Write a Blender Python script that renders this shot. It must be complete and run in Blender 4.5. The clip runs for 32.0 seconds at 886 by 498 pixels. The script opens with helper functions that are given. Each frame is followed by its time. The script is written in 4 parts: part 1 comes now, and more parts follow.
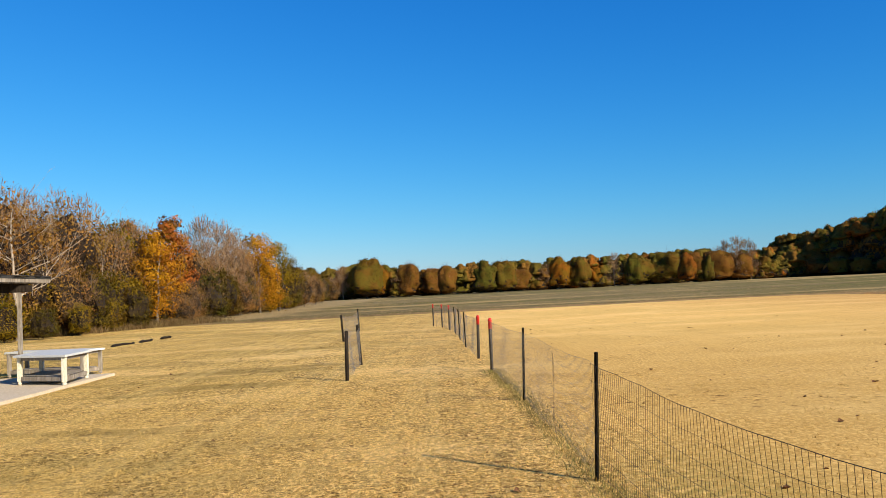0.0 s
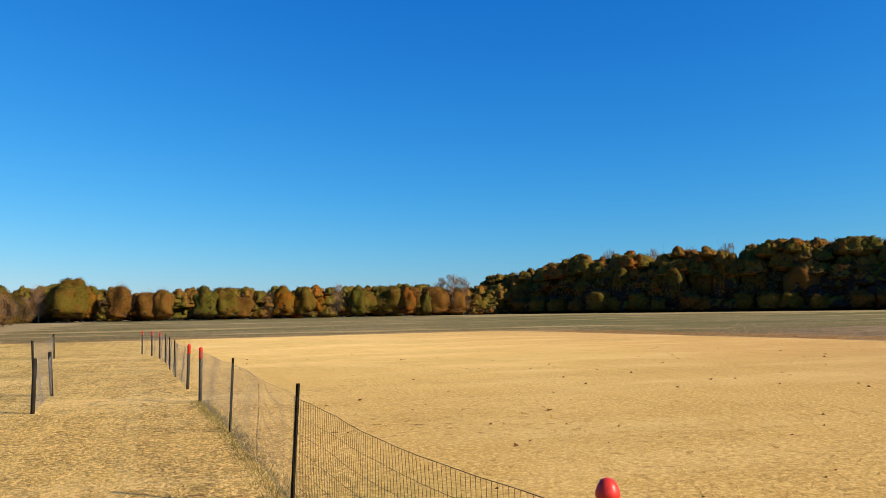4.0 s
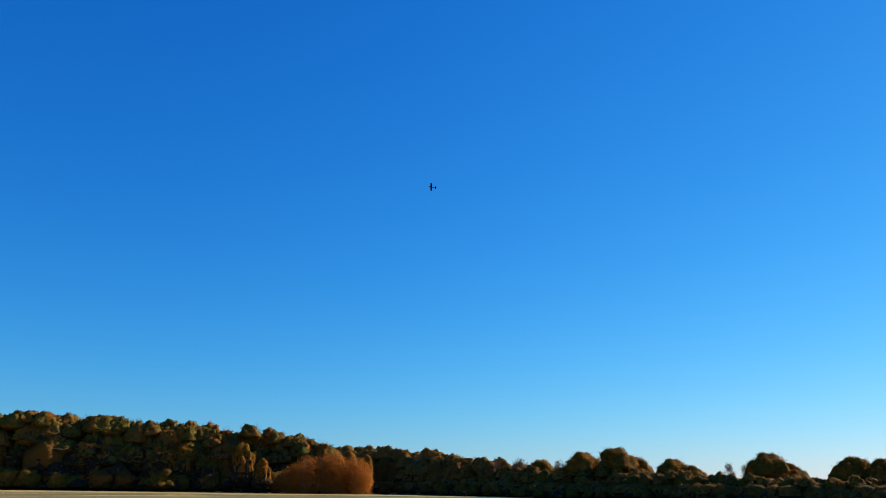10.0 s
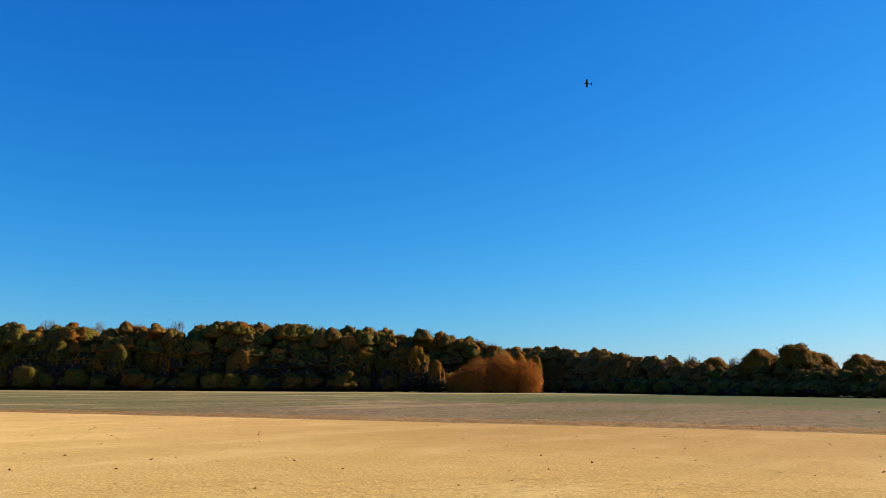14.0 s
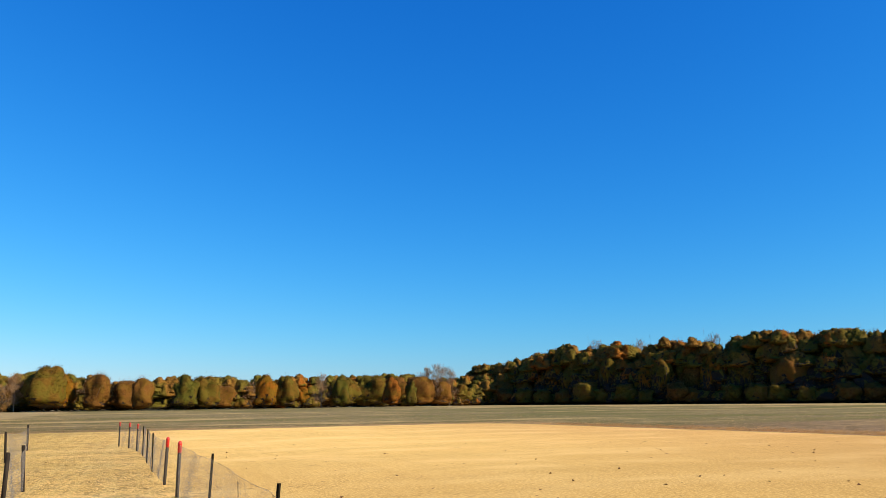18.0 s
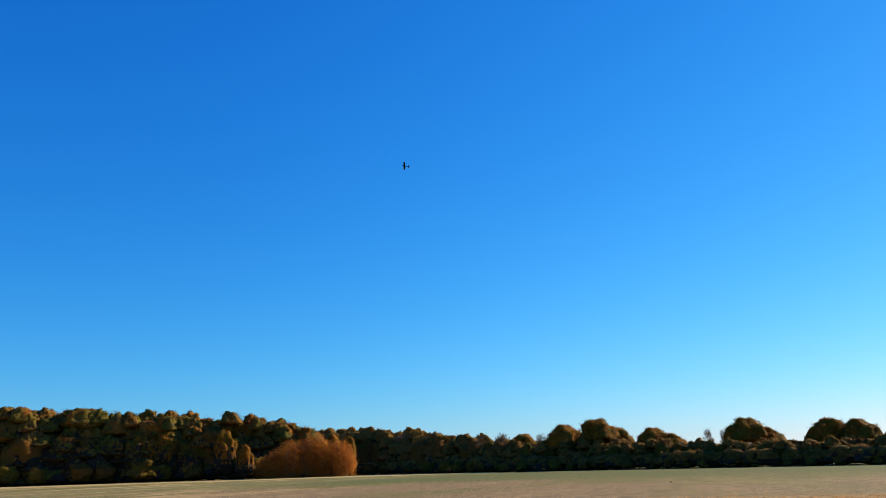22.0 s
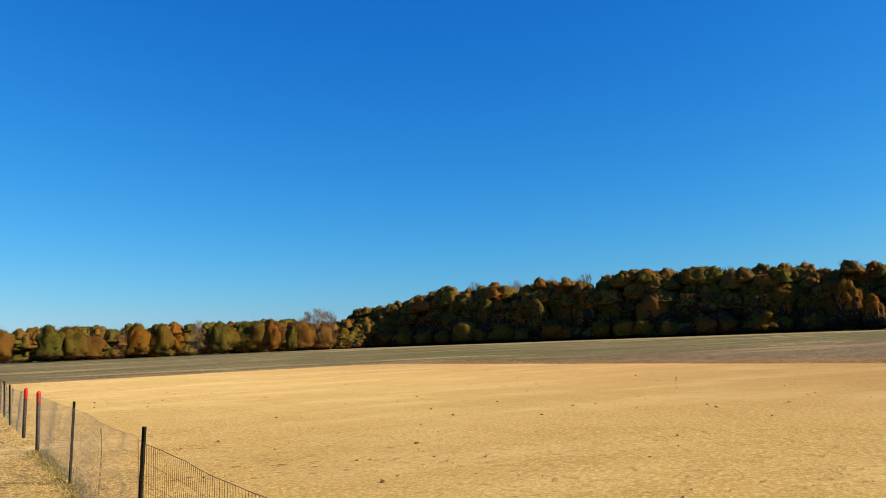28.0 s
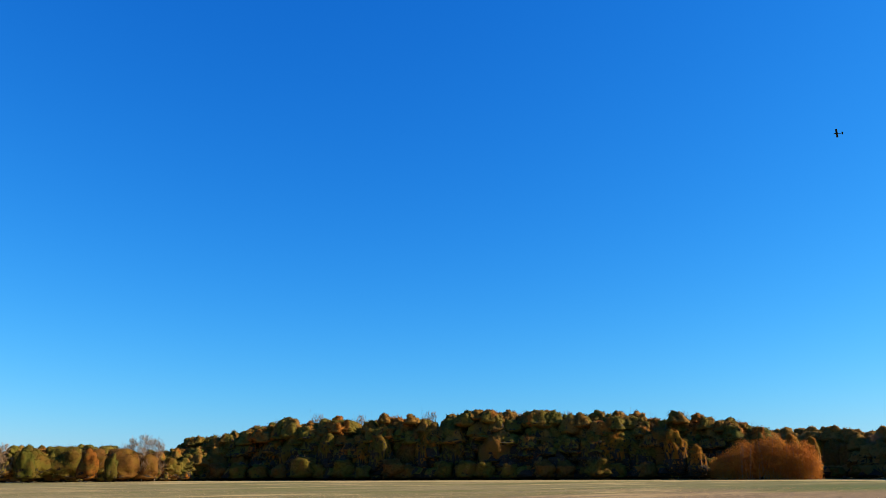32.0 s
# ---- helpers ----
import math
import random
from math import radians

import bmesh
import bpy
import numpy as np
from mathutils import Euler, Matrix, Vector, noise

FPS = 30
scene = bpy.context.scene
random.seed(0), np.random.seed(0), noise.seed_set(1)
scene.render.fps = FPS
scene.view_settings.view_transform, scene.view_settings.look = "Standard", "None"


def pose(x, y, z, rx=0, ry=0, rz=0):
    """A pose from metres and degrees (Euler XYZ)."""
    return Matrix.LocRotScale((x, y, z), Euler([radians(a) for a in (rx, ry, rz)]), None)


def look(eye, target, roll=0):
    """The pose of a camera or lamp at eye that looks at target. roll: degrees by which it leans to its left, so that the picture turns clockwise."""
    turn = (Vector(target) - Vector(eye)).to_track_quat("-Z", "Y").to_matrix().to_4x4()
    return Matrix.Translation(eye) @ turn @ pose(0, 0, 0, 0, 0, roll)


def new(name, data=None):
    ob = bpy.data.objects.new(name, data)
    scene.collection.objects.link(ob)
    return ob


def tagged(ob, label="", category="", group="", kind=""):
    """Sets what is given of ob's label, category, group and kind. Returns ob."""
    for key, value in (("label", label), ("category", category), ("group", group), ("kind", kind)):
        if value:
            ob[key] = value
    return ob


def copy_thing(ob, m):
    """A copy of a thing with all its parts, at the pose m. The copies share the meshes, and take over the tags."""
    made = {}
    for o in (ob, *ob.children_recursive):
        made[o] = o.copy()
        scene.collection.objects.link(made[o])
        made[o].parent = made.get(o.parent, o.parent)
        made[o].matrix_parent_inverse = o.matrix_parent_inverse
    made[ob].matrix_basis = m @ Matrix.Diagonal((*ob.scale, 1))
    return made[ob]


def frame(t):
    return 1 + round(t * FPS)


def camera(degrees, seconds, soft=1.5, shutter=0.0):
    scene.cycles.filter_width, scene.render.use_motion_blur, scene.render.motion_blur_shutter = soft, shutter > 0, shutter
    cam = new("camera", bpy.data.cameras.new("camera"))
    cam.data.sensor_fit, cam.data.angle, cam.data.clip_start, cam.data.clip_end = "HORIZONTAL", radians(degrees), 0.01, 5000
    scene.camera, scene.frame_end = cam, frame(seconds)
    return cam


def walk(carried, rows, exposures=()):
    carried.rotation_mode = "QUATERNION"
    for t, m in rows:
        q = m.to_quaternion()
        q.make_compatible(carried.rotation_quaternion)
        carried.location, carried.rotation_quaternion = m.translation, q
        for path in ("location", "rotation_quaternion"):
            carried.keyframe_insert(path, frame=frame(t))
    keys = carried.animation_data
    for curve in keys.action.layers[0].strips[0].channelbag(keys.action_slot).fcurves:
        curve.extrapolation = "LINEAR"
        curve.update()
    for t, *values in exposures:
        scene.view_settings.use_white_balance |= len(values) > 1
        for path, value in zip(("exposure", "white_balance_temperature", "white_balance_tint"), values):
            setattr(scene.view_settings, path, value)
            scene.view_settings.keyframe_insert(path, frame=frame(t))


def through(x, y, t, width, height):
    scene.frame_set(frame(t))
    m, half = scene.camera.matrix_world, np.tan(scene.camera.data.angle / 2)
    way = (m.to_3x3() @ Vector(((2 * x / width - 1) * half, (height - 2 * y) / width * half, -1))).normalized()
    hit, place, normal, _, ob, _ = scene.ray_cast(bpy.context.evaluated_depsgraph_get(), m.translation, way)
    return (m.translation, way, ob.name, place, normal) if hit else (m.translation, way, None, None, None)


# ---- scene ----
import functools

# ---- camera and its walk ----
cam = camera(58.96, 32.0, 0.85)


def aim(x, y, z, yaw, pitch, roll):
    return pose(x, y, z, 90 + pitch, 0, yaw) @ pose(0, 0, 0, 0, 0, roll)


PATH = [
    (0, -0.000, 0.000, 1.650, -0.00, 2.92, -2.92),
    (0.5, 0.008, -0.053, 1.656, -1.72, 2.89, -2.60),
    (1, 0.015, -0.111, 1.657, -3.91, 2.93, -2.39),
    (1.5, 0.028, -0.180, 1.657, -6.20, 3.07, -2.14),
    (2, 0.037, -0.220, 1.668, -8.67, 3.21, -1.81),
    (2.5, 0.051, -0.232, 1.670, -11.25, 3.42, -1.51),
    (4.5, 0.126, -0.295, 1.674, -22.95, 4.79, -0.85),
    (5, 0.135, -0.350, 1.688, -26.16, 5.16, -0.71),
    (5.5, 0.149, -0.415, 1.700, -29.70, 5.66, -0.56),
    (6, 0.181, -0.407, 1.702, -34.18, 6.23, -0.47),
    (6.5, 0.189, -0.429, 1.708, -39.54, 7.03, -0.14),
    (7, 0.244, -0.425, 1.714, -45.61, 7.97, 0.18),
    (7.5, 0.233, -0.415, 1.718, -51.61, 9.02, 0.45),
    (8, 0.205, -0.416, 1.705, -58.06, 10.35, 0.66),
    (8.5, 0.164, -0.411, 1.695, -64.40, 11.81, 0.83),
    (9, 0.057, -0.422, 1.686, -68.87, 13.42, 0.74),
    (9.5, -0.121, -0.441, 1.676, -70.54, 15.15, 0.80),
    (10, -0.306, -0.458, 1.668, -70.44, 16.95, 0.79),
    (10.5, -0.498, -0.472, 1.661, -70.31, 18.30, 0.75),
    (11, -0.591, -0.475, 1.658, -70.04, 17.95, 0.69),
    (11.5, -0.602, -0.469, 1.656, -69.70, 16.93, 0.53),
    (12, -0.569, -0.458, 1.657, -68.76, 15.96, 0.49),
    (12.5, -0.472, -0.441, 1.659, -67.16, 14.35, 0.48),
    (13, -0.336, -0.424, 1.662, -64.94, 11.99, 0.52),
    (13.5, -0.240, -0.423, 1.665, -62.09, 10.28, 0.48),
    (15.5, -0.108, -0.503, 1.678, -43.70, 13.36, -0.50),
    (16, -0.067, -0.519, 1.684, -37.57, 14.80, -0.61),
    (16.5, -0.023, -0.516, 1.692, -31.55, 16.28, -0.60),
    (17, 0.017, -0.481, 1.703, -25.73, 17.05, -0.29),
    (17.5, 0.059, -0.412, 1.716, -21.82, 15.58, -0.21),
    (18, 0.093, -0.334, 1.734, -20.95, 10.90, -0.68),
    (18.5, 0.157, -0.204, 1.709, -24.39, 6.71, -0.95),
    (19, 0.239, -0.109, 1.706, -30.64, 5.88, -0.77),
    (19.5, 0.149, -0.172, 1.692, -37.59, 8.60, -0.60),
    (20, 0.068, -0.231, 1.681, -45.12, 12.20, -0.53),
    (20.5, 0.024, -0.250, 1.673, -53.23, 15.78, -0.51),
    (21, 0.022, -0.248, 1.666, -61.21, 18.23, -0.67),
    (21.5, 0.040, -0.236, 1.661, -68.76, 18.07, -1.52),
    (22, 0.078, -0.219, 1.657, -72.32, 15.44, -1.77),
    (22.5, 0.148, -0.189, 1.653, -72.36, 11.59, -1.80),
    (23, 0.208, -0.172, 1.649, -69.63, 8.84, -1.41),
    (23.5, 0.210, -0.174, 1.643, -66.16, 7.28, -1.24),
    (24, 0.214, -0.181, 1.637, -62.33, 6.87, -1.12),
    (24.5, 0.235, -0.184, 1.631, -58.34, 6.90, -1.20),
    (25, 0.274, -0.179, 1.624, -54.22, 6.86, -1.31),
    (25.5, 0.301, -0.148, 1.633, -50.05, 6.82, -1.56),
    (26, 0.327, -0.107, 1.643, -45.90, 6.75, -1.71),
    (26.5, 0.300, -0.079, 1.655, -41.76, 6.71, -1.86),
    (28.5, 0.195, -0.141, 1.651, -26.65, 6.74, -2.61),
    (29, 0.185, -0.186, 1.660, -24.72, 7.10, -2.70),
    (29.5, 0.180, -0.214, 1.670, -24.00, 7.80, -2.30),
    (30, 0.167, -0.260, 1.717, -24.58, 8.96, -1.98),
    (30.5, 0.149, -0.261, 1.707, -26.69, 10.50, -1.30),
    (31, 0.127, -0.273, 1.699, -30.12, 12.41, -0.91),
    (31.5, 0.108, -0.285, 1.694, -34.98, 14.19, -0.70),
    (32, 0.096, -0.293, 1.691, -40.82, 15.97, -0.33),
]
# the phone brightens its picture when it looks up
EXPOSURES = [(0, 0.78), (13.5, 0.80), (15.5, 1.02), (16, 1.06), (17, 1.06), (18, 0.99), (19, 0.78), (20, 0.80), (20.5, 0.95), (21, 1.12), (21.5, 1.06), (22, 0.94), (22.5, 0.94), (23, 0.78), (30, 0.78), (31, 0.86), (32, 1.08)]
walk(cam, [(r[0], aim(*r[1:])) for r in PATH], EXPOSURES)

# ---- world and sun ----
SUN_AZ, SUN_EL = 131.5, 27.0          # clockwise from +y, above the horizon
world = bpy.data.worlds.new("world")
scene.world = world
world.use_nodes = True
wn = world.node_tree
wn.nodes.clear()
sky = wn.nodes.new("ShaderNodeTexSky")
sky.sky_type = "NISHITA"
sky.sun_disc = False
sky.sun_elevation, sky.sun_rotation = radians(SUN_EL), radians(SUN_AZ)
sky.altitude, sky.air_density, sky.dust_density, sky.ozone_density = 0, 1.2, 0.1, 1.0
wbg = wn.nodes.new("ShaderNodeBackground")
wbg.inputs["Strength"].default_value = 0.1
wout = wn.nodes.new("ShaderNodeOutputWorld")
# deep blue of a clear autumn sky, as a phone records it: gain and steepness of red, green and blue
split, join = wn.nodes.new("ShaderNodeSeparateColor"), wn.nodes.new("ShaderNodeCombineColor")
wn.links.new(sky.outputs[0], split.inputs[0])
for k, (gain, steep) in enumerate([(0.027, 2.0), (0.376, 1.07), (1.426, 0.681)]):
    power, times = wn.nodes.new("ShaderNodeMath"), wn.nodes.new("ShaderNodeMath")
    power.operation, times.operation = "POWER", "MULTIPLY"
    power.inputs[1].default_value, times.inputs[1].default_value = steep, gain
    wn.links.new(split.outputs[k], power.inputs[0])
    wn.links.new(power.outputs[0], times.inputs[0])
    wn.links.new(times.outputs[0], join.inputs[k])
wn.links.new(join.outputs[0], wbg.inputs[0])
wn.links.new(wbg.outputs[0], wout.inputs[0])

sun = new("sun", bpy.data.lights.new("sun", "SUN"))
sun.data.energy, sun.data.angle, sun.data.color = 4.8, radians(0.5), (1.0, 0.89, 0.69)
a, e = radians(SUN_AZ), radians(SUN_EL)
sun_way = Vector((math.sin(a) * math.cos(e), math.cos(a) * math.cos(e), math.sin(e)))
sun.matrix_world = look(sun_way * 50, (0, 0, 0))
scene.view_settings.exposure = 0.78


# ---- materials ----
class Nodes:
    """A small helper to write node materials."""

    def __init__(self, name, rough=0.8, metal=0.0):
        self.mat = bpy.data.materials.new(name)
        self.mat.use_nodes = True
        self.tree = self.mat.node_tree
        self.bsdf = self.tree.nodes["Principled BSDF"]
        self.bsdf.inputs["Roughness"].default_value = rough
        self.bsdf.inputs["Metallic"].default_value = metal
        self.bsdf.inputs["Specular IOR Level"].default_value = 0.25

    def n(self, kind, **kw):
        return self.tree.nodes.new(kind)

    def put(self, value, socket):
        if hasattr(value, "is_output"):
            self.tree.links.new(value, socket)
        elif isinstance(value, (tuple, list)) and len(value) == 3 and socket.type == "RGBA":
            socket.default_value = (*value, 1)
        else:
            socket.default_value = value

    def math(self, op, a, b=0.0, c=0.0):
        m = self.n("ShaderNodeMath")
        m.operation = op
        for i, v in enumerate((a, b, c)):
            self.put(v, m.inputs[i])
        return m.outputs[0]

    def mix(self, fac, a, b, how="MIX"):
        m = self.n("ShaderNodeMix")
        m.data_type, m.blend_type = "RGBA", how
        self.put(fac, m.inputs[0])
        self.put(a, m.inputs[6])
        self.put(b, m.inputs[7])
        return m.outputs[2]

    def place(self, scale=(1, 1, 1), turn=0.0, world=True):
        m = self.n("ShaderNodeMapping")
        m.inputs["Scale"].default_value = scale
        m.inputs["Rotation"].default_value = (0, 0, radians(turn))
        if world:
            src = self.n("ShaderNodeNewGeometry").outputs["Position"]
        else:
            src = self.n("ShaderNodeTexCoord").outputs["Object"]
        self.put(src, m.inputs[0])
        return m.outputs[0]

    def noise(self, vec, scale, detail=4.0, rough=0.55):
        t = self.n("ShaderNodeTexNoise")
        self.put(vec, t.inputs["Vector"])
        t.inputs["Scale"].default_value = scale
        t.inputs["Detail"].default_value = detail
        t.inputs["Roughness"].default_value = rough
        return t.outputs["Fac"]

    def ramp(self, fac, lo, hi, a=0.0, b=1.0):
        m = self.n("ShaderNodeMapRange")
        m.interpolation_type = "SMOOTHSTEP"
        for i, v in enumerate((fac, lo, hi, a, b)):
            self.put(v, m.inputs[i])
        return m.outputs[0]

    def random(self):
        return self.n("ShaderNodeObjectInfo").outputs["Random"]

    def island(self):
        return self.n("ShaderNodeNewGeometry").outputs["Random Per Island"]

    def bump(self, height, strength=0.3, distance=0.02):
        b = self.n("ShaderNodeBump")
        self.put(strength, b.inputs["Strength"])
        b.inputs["Distance"].default_value = distance
        self.put(height, b.inputs["Height"])
        self.put(b.outputs[0], self.bsdf.inputs["Normal"])

    def done(self, colour):
        self.put(colour, self.bsdf.inputs["Base Color"])
        return self.mat


def worn(name, base, dark, scale=8.0, rough=0.7, metal=0.0, stretch=(1, 1, 1), bump=0.2):
    """Paint, wood or metal with grain and stains."""
    m = Nodes(name, rough, metal)
    v = m.place(stretch, world=False)
    grain, stain = m.noise(v, scale * 6), m.noise(v, scale * 0.6, 3)
    c = m.mix(m.ramp(grain, 0.3, 0.75), dark, base)
    c = m.mix(m.math("MULTIPLY", m.ramp(stain, 0.5, 0.8), 0.6), c, dark)
    m.bump(grain, bump, 0.004)
    return m.done(c)


def leaf_material(name, hue_a, hue_b, hue_c, through=0.12, relief=0.85):
    """Leaves: three colours mixed clump by clump and tree by tree, a little light shining through."""
    m = Nodes(name, 0.8)
    m.bsdf.inputs["Specular IOR Level"].default_value = 0.04
    isl, tree = m.island(), m.random()
    big = m.noise(m.place((1, 1, 1)), 0.45, 2)
    c = m.mix(isl, hue_a, hue_b)
    c = m.mix(m.ramp(big, 0.42, 0.62), c, hue_c)
    gain = m.math("MULTIPLY_ADD", tree, 0.5, 0.75)
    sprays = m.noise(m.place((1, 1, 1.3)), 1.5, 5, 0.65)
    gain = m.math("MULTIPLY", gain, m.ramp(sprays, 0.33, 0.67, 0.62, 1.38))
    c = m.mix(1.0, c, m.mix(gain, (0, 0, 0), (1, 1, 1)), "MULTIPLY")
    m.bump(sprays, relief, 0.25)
    m.done(c)
    tr = m.n("ShaderNodeBsdfTranslucent")
    m.put(c, tr.inputs["Color"])
    ms = m.n("ShaderNodeMixShader")
    ms.inputs[0].default_value = through
    m.put(m.bsdf.outputs[0], ms.inputs[1])
    m.put(tr.outputs[0], ms.inputs[2])
    out = m.tree.nodes["Material Output"]
    m.put(ms.outputs[0], out.inputs["Surface"])
    return m.mat


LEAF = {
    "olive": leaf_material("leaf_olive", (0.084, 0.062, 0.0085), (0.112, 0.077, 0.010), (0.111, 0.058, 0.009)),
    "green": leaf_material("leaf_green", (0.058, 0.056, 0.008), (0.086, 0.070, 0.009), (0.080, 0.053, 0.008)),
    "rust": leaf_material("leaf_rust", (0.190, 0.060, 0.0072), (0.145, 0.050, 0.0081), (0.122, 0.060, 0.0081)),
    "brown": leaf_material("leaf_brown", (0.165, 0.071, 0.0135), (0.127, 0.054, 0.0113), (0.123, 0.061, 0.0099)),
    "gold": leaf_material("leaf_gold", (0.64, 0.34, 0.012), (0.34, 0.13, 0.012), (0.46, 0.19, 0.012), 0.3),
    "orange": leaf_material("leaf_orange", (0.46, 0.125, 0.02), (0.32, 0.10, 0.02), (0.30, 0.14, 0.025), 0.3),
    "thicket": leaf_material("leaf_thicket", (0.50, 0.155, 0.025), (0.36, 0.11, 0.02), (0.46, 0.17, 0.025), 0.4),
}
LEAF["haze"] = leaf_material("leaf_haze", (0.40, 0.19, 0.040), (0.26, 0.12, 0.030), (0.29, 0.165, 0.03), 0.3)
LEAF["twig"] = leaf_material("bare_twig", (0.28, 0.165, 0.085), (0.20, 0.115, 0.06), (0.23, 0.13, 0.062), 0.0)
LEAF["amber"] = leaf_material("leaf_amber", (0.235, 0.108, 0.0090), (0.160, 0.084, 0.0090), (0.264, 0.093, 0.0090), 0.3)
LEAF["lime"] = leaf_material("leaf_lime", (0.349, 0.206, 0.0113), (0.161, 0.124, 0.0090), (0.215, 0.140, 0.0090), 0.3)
def wood_mass_material():
    """Mixed autumn wood: olive, green, brown and rust changing from crown to crown."""
    m = Nodes("mixed_wood_leaf", 0.8)
    m.bsdf.inputs["Specular IOR Level"].default_value = 0.04
    isl = m.island()
    one, two = m.noise(m.place((1, 1, 0.45)), 0.13, 2), m.noise(m.place((1, 1, 0.45), 40), 0.17, 2)
    c = m.mix(isl, (0.088, 0.064, 0.010), (0.128, 0.086, 0.013))
    c = m.mix(m.ramp(one, 0.53, 0.60), c, m.mix(isl, (0.254, 0.077, 0.0090), (0.188, 0.069, 0.0099)))
    c = m.mix(m.ramp(two, 0.50, 0.58), c, m.mix(isl, (0.188, 0.089, 0.0162), (0.141, 0.069, 0.0135)))
    c = m.mix(m.ramp(two, 0.42, 0.37), c, m.mix(isl, (0.072, 0.062, 0.009), (0.102, 0.079, 0.011)))
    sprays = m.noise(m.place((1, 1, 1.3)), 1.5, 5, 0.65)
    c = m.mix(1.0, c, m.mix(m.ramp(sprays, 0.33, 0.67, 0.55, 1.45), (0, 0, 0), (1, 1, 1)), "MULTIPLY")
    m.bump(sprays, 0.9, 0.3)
    return m.done(c)


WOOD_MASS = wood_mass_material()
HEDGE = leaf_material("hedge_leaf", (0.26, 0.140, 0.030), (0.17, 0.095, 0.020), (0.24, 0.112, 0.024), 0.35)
SHADE_CORE = worn("inner_twigs", (0.030, 0.017, 0.008), (0.013, 0.008, 0.004), 2, 0.95, 0, (1, 1, 1), 0.5)
BARK = worn("bark", (0.20, 0.165, 0.125), (0.07, 0.055, 0.04), 3, 0.9, 0, (1, 1, 0.2), 0.6)
BARK_LIMB = worn("bark_limb", (0.46, 0.37, 0.27), (0.20, 0.15, 0.11), 3, 0.9, 0, (1, 1, 0.2), 0.5)
BARK_PALE = worn("bark_pale", (0.30, 0.235, 0.165), (0.12, 0.09, 0.06), 3, 0.9, 0, (1, 1, 0.2), 0.5)


def ground_material():
    m = Nodes("ground_grass", 0.95)
    m.bsdf.inputs["Specular IOR Level"].default_value = 0.05
    flat = m.place()
    pos = m.n("ShaderNodeSeparateXYZ")
    m.put(flat, pos.inputs[0])
    x, y = pos.outputs[0], pos.outputs[1]
    # dormant mown lawn
    fine, tuft = m.noise(flat, 30, 5, 0.7), m.noise(m.place((1, 0.8, 1)), 9.0, 5, 0.7)
    gaps = m.noise(m.place((0.8, 1, 1)), 10.0, 6, 0.75)
    specks = m.noise(m.place((0.7, 1, 1), 20), 22.0, 3, 0.6)
    left = m.ramp(x, -6.0, 1.5, 1.0, 0.0)
    blotch = m.ramp(m.noise(m.place((1, 0.6, 1), 15), 1.1, 4, 0.6), 0.38, 0.60, 0.45, 1.0)
    worn_side = m.math("MULTIPLY", blotch, m.ramp(x, 0.2, 2.2, 1.0, 0.26))
    wide = m.noise(m.place((0.6, 1, 1), 12), 0.25, 4)
    lawn = m.mix(m.ramp(fine, 0.40, 0.60), (0.50, 0.28, 0.06), (0.98, 0.645, 0.21))
    lawn = m.mix(m.math("MULTIPLY", m.ramp(tuft, 0.50, 0.64), 0.4), lawn, (0.52, 0.30, 0.07))
    lawn = m.mix(m.ramp(x, 1.0, 4.0, 0.0, 0.55), lawn, (0.80, 0.52, 0.165))
    lawn = m.mix(m.math("MULTIPLY", left, 0.6), lawn, m.mix(1.0, lawn, (0.84, 0.93, 0.80), "MULTIPLY"))
    lawn = m.mix(m.math("MULTIPLY", m.ramp(gaps, 0.505, 0.555), m.math("MULTIPLY", worn_side, 0.7)), lawn, (0.14, 0.08, 0.02))
    lawn = m.mix(m.math("MULTIPLY", m.ramp(specks, 0.515, 0.575), worn_side), lawn, (0.11, 0.06, 0.018))
    tips = m.noise(m.place((1, 0.7, 1), -30), 17.0, 4, 0.65)
    lawn = m.mix(m.math("MULTIPLY", m.ramp(tips, 0.52, 0.57), 0.8), lawn, (0.98, 0.68, 0.24))
    streak = m.noise(m.place((2.4, 0.10, 1), 3), 1.0, 3)
    lawn = m.mix(m.math("MULTIPLY", m.ramp(streak, 0.48, 0.66), 0.15), lawn, (0.55, 0.33, 0.085))
    lawn = m.mix(m.math("MULTIPLY", m.ramp(wide, 0.50, 0.70), m.ramp(x, 0.0, 4.0, 0.25, 0.10)), lawn, (0.58, 0.36, 0.09))
    pale = m.noise(m.place((0.5, 1, 1), -8), 0.35, 4)
    lawn = m.mix(m.math("MULTIPLY", m.ramp(pale, 0.45, 0.72), 0.5), lawn, (0.98, 0.69, 0.27))
    green = m.noise(m.place((0.4, 1, 1), 8), 0.16, 5, 0.6)
    shade_side = m.ramp(x, -6.0, 1.0, 1.0, 0.16)
    lawn = m.mix(m.math("MULTIPLY", m.math("MULTIPLY", m.ramp(green, 0.50, 0.60), m.ramp(y, 14.0, 34.0, 0.5, 0.4)), shade_side), lawn, (0.25, 0.19, 0.045))
    litter = m.noise(m.place((0.5, 1, 1), 30), 8.0, 3, 0.6)
    heap_ = m.noise(m.place((0.7, 1, 1), -20), 0.5, 3, 0.6)
    lawn = m.mix(m.math("MULTIPLY", m.ramp(litter, 0.60, 0.64), m.math("MULTIPLY", m.ramp(heap_, 0.46, 0.58, 0.0, 0.8), m.ramp(x, 3.0, 8.0, 1.0, 0.12))), lawn, (0.16, 0.075, 0.025))
    smear = m.noise(m.place((0.25, 1, 1), 6), 0.55, 4, 0.6)
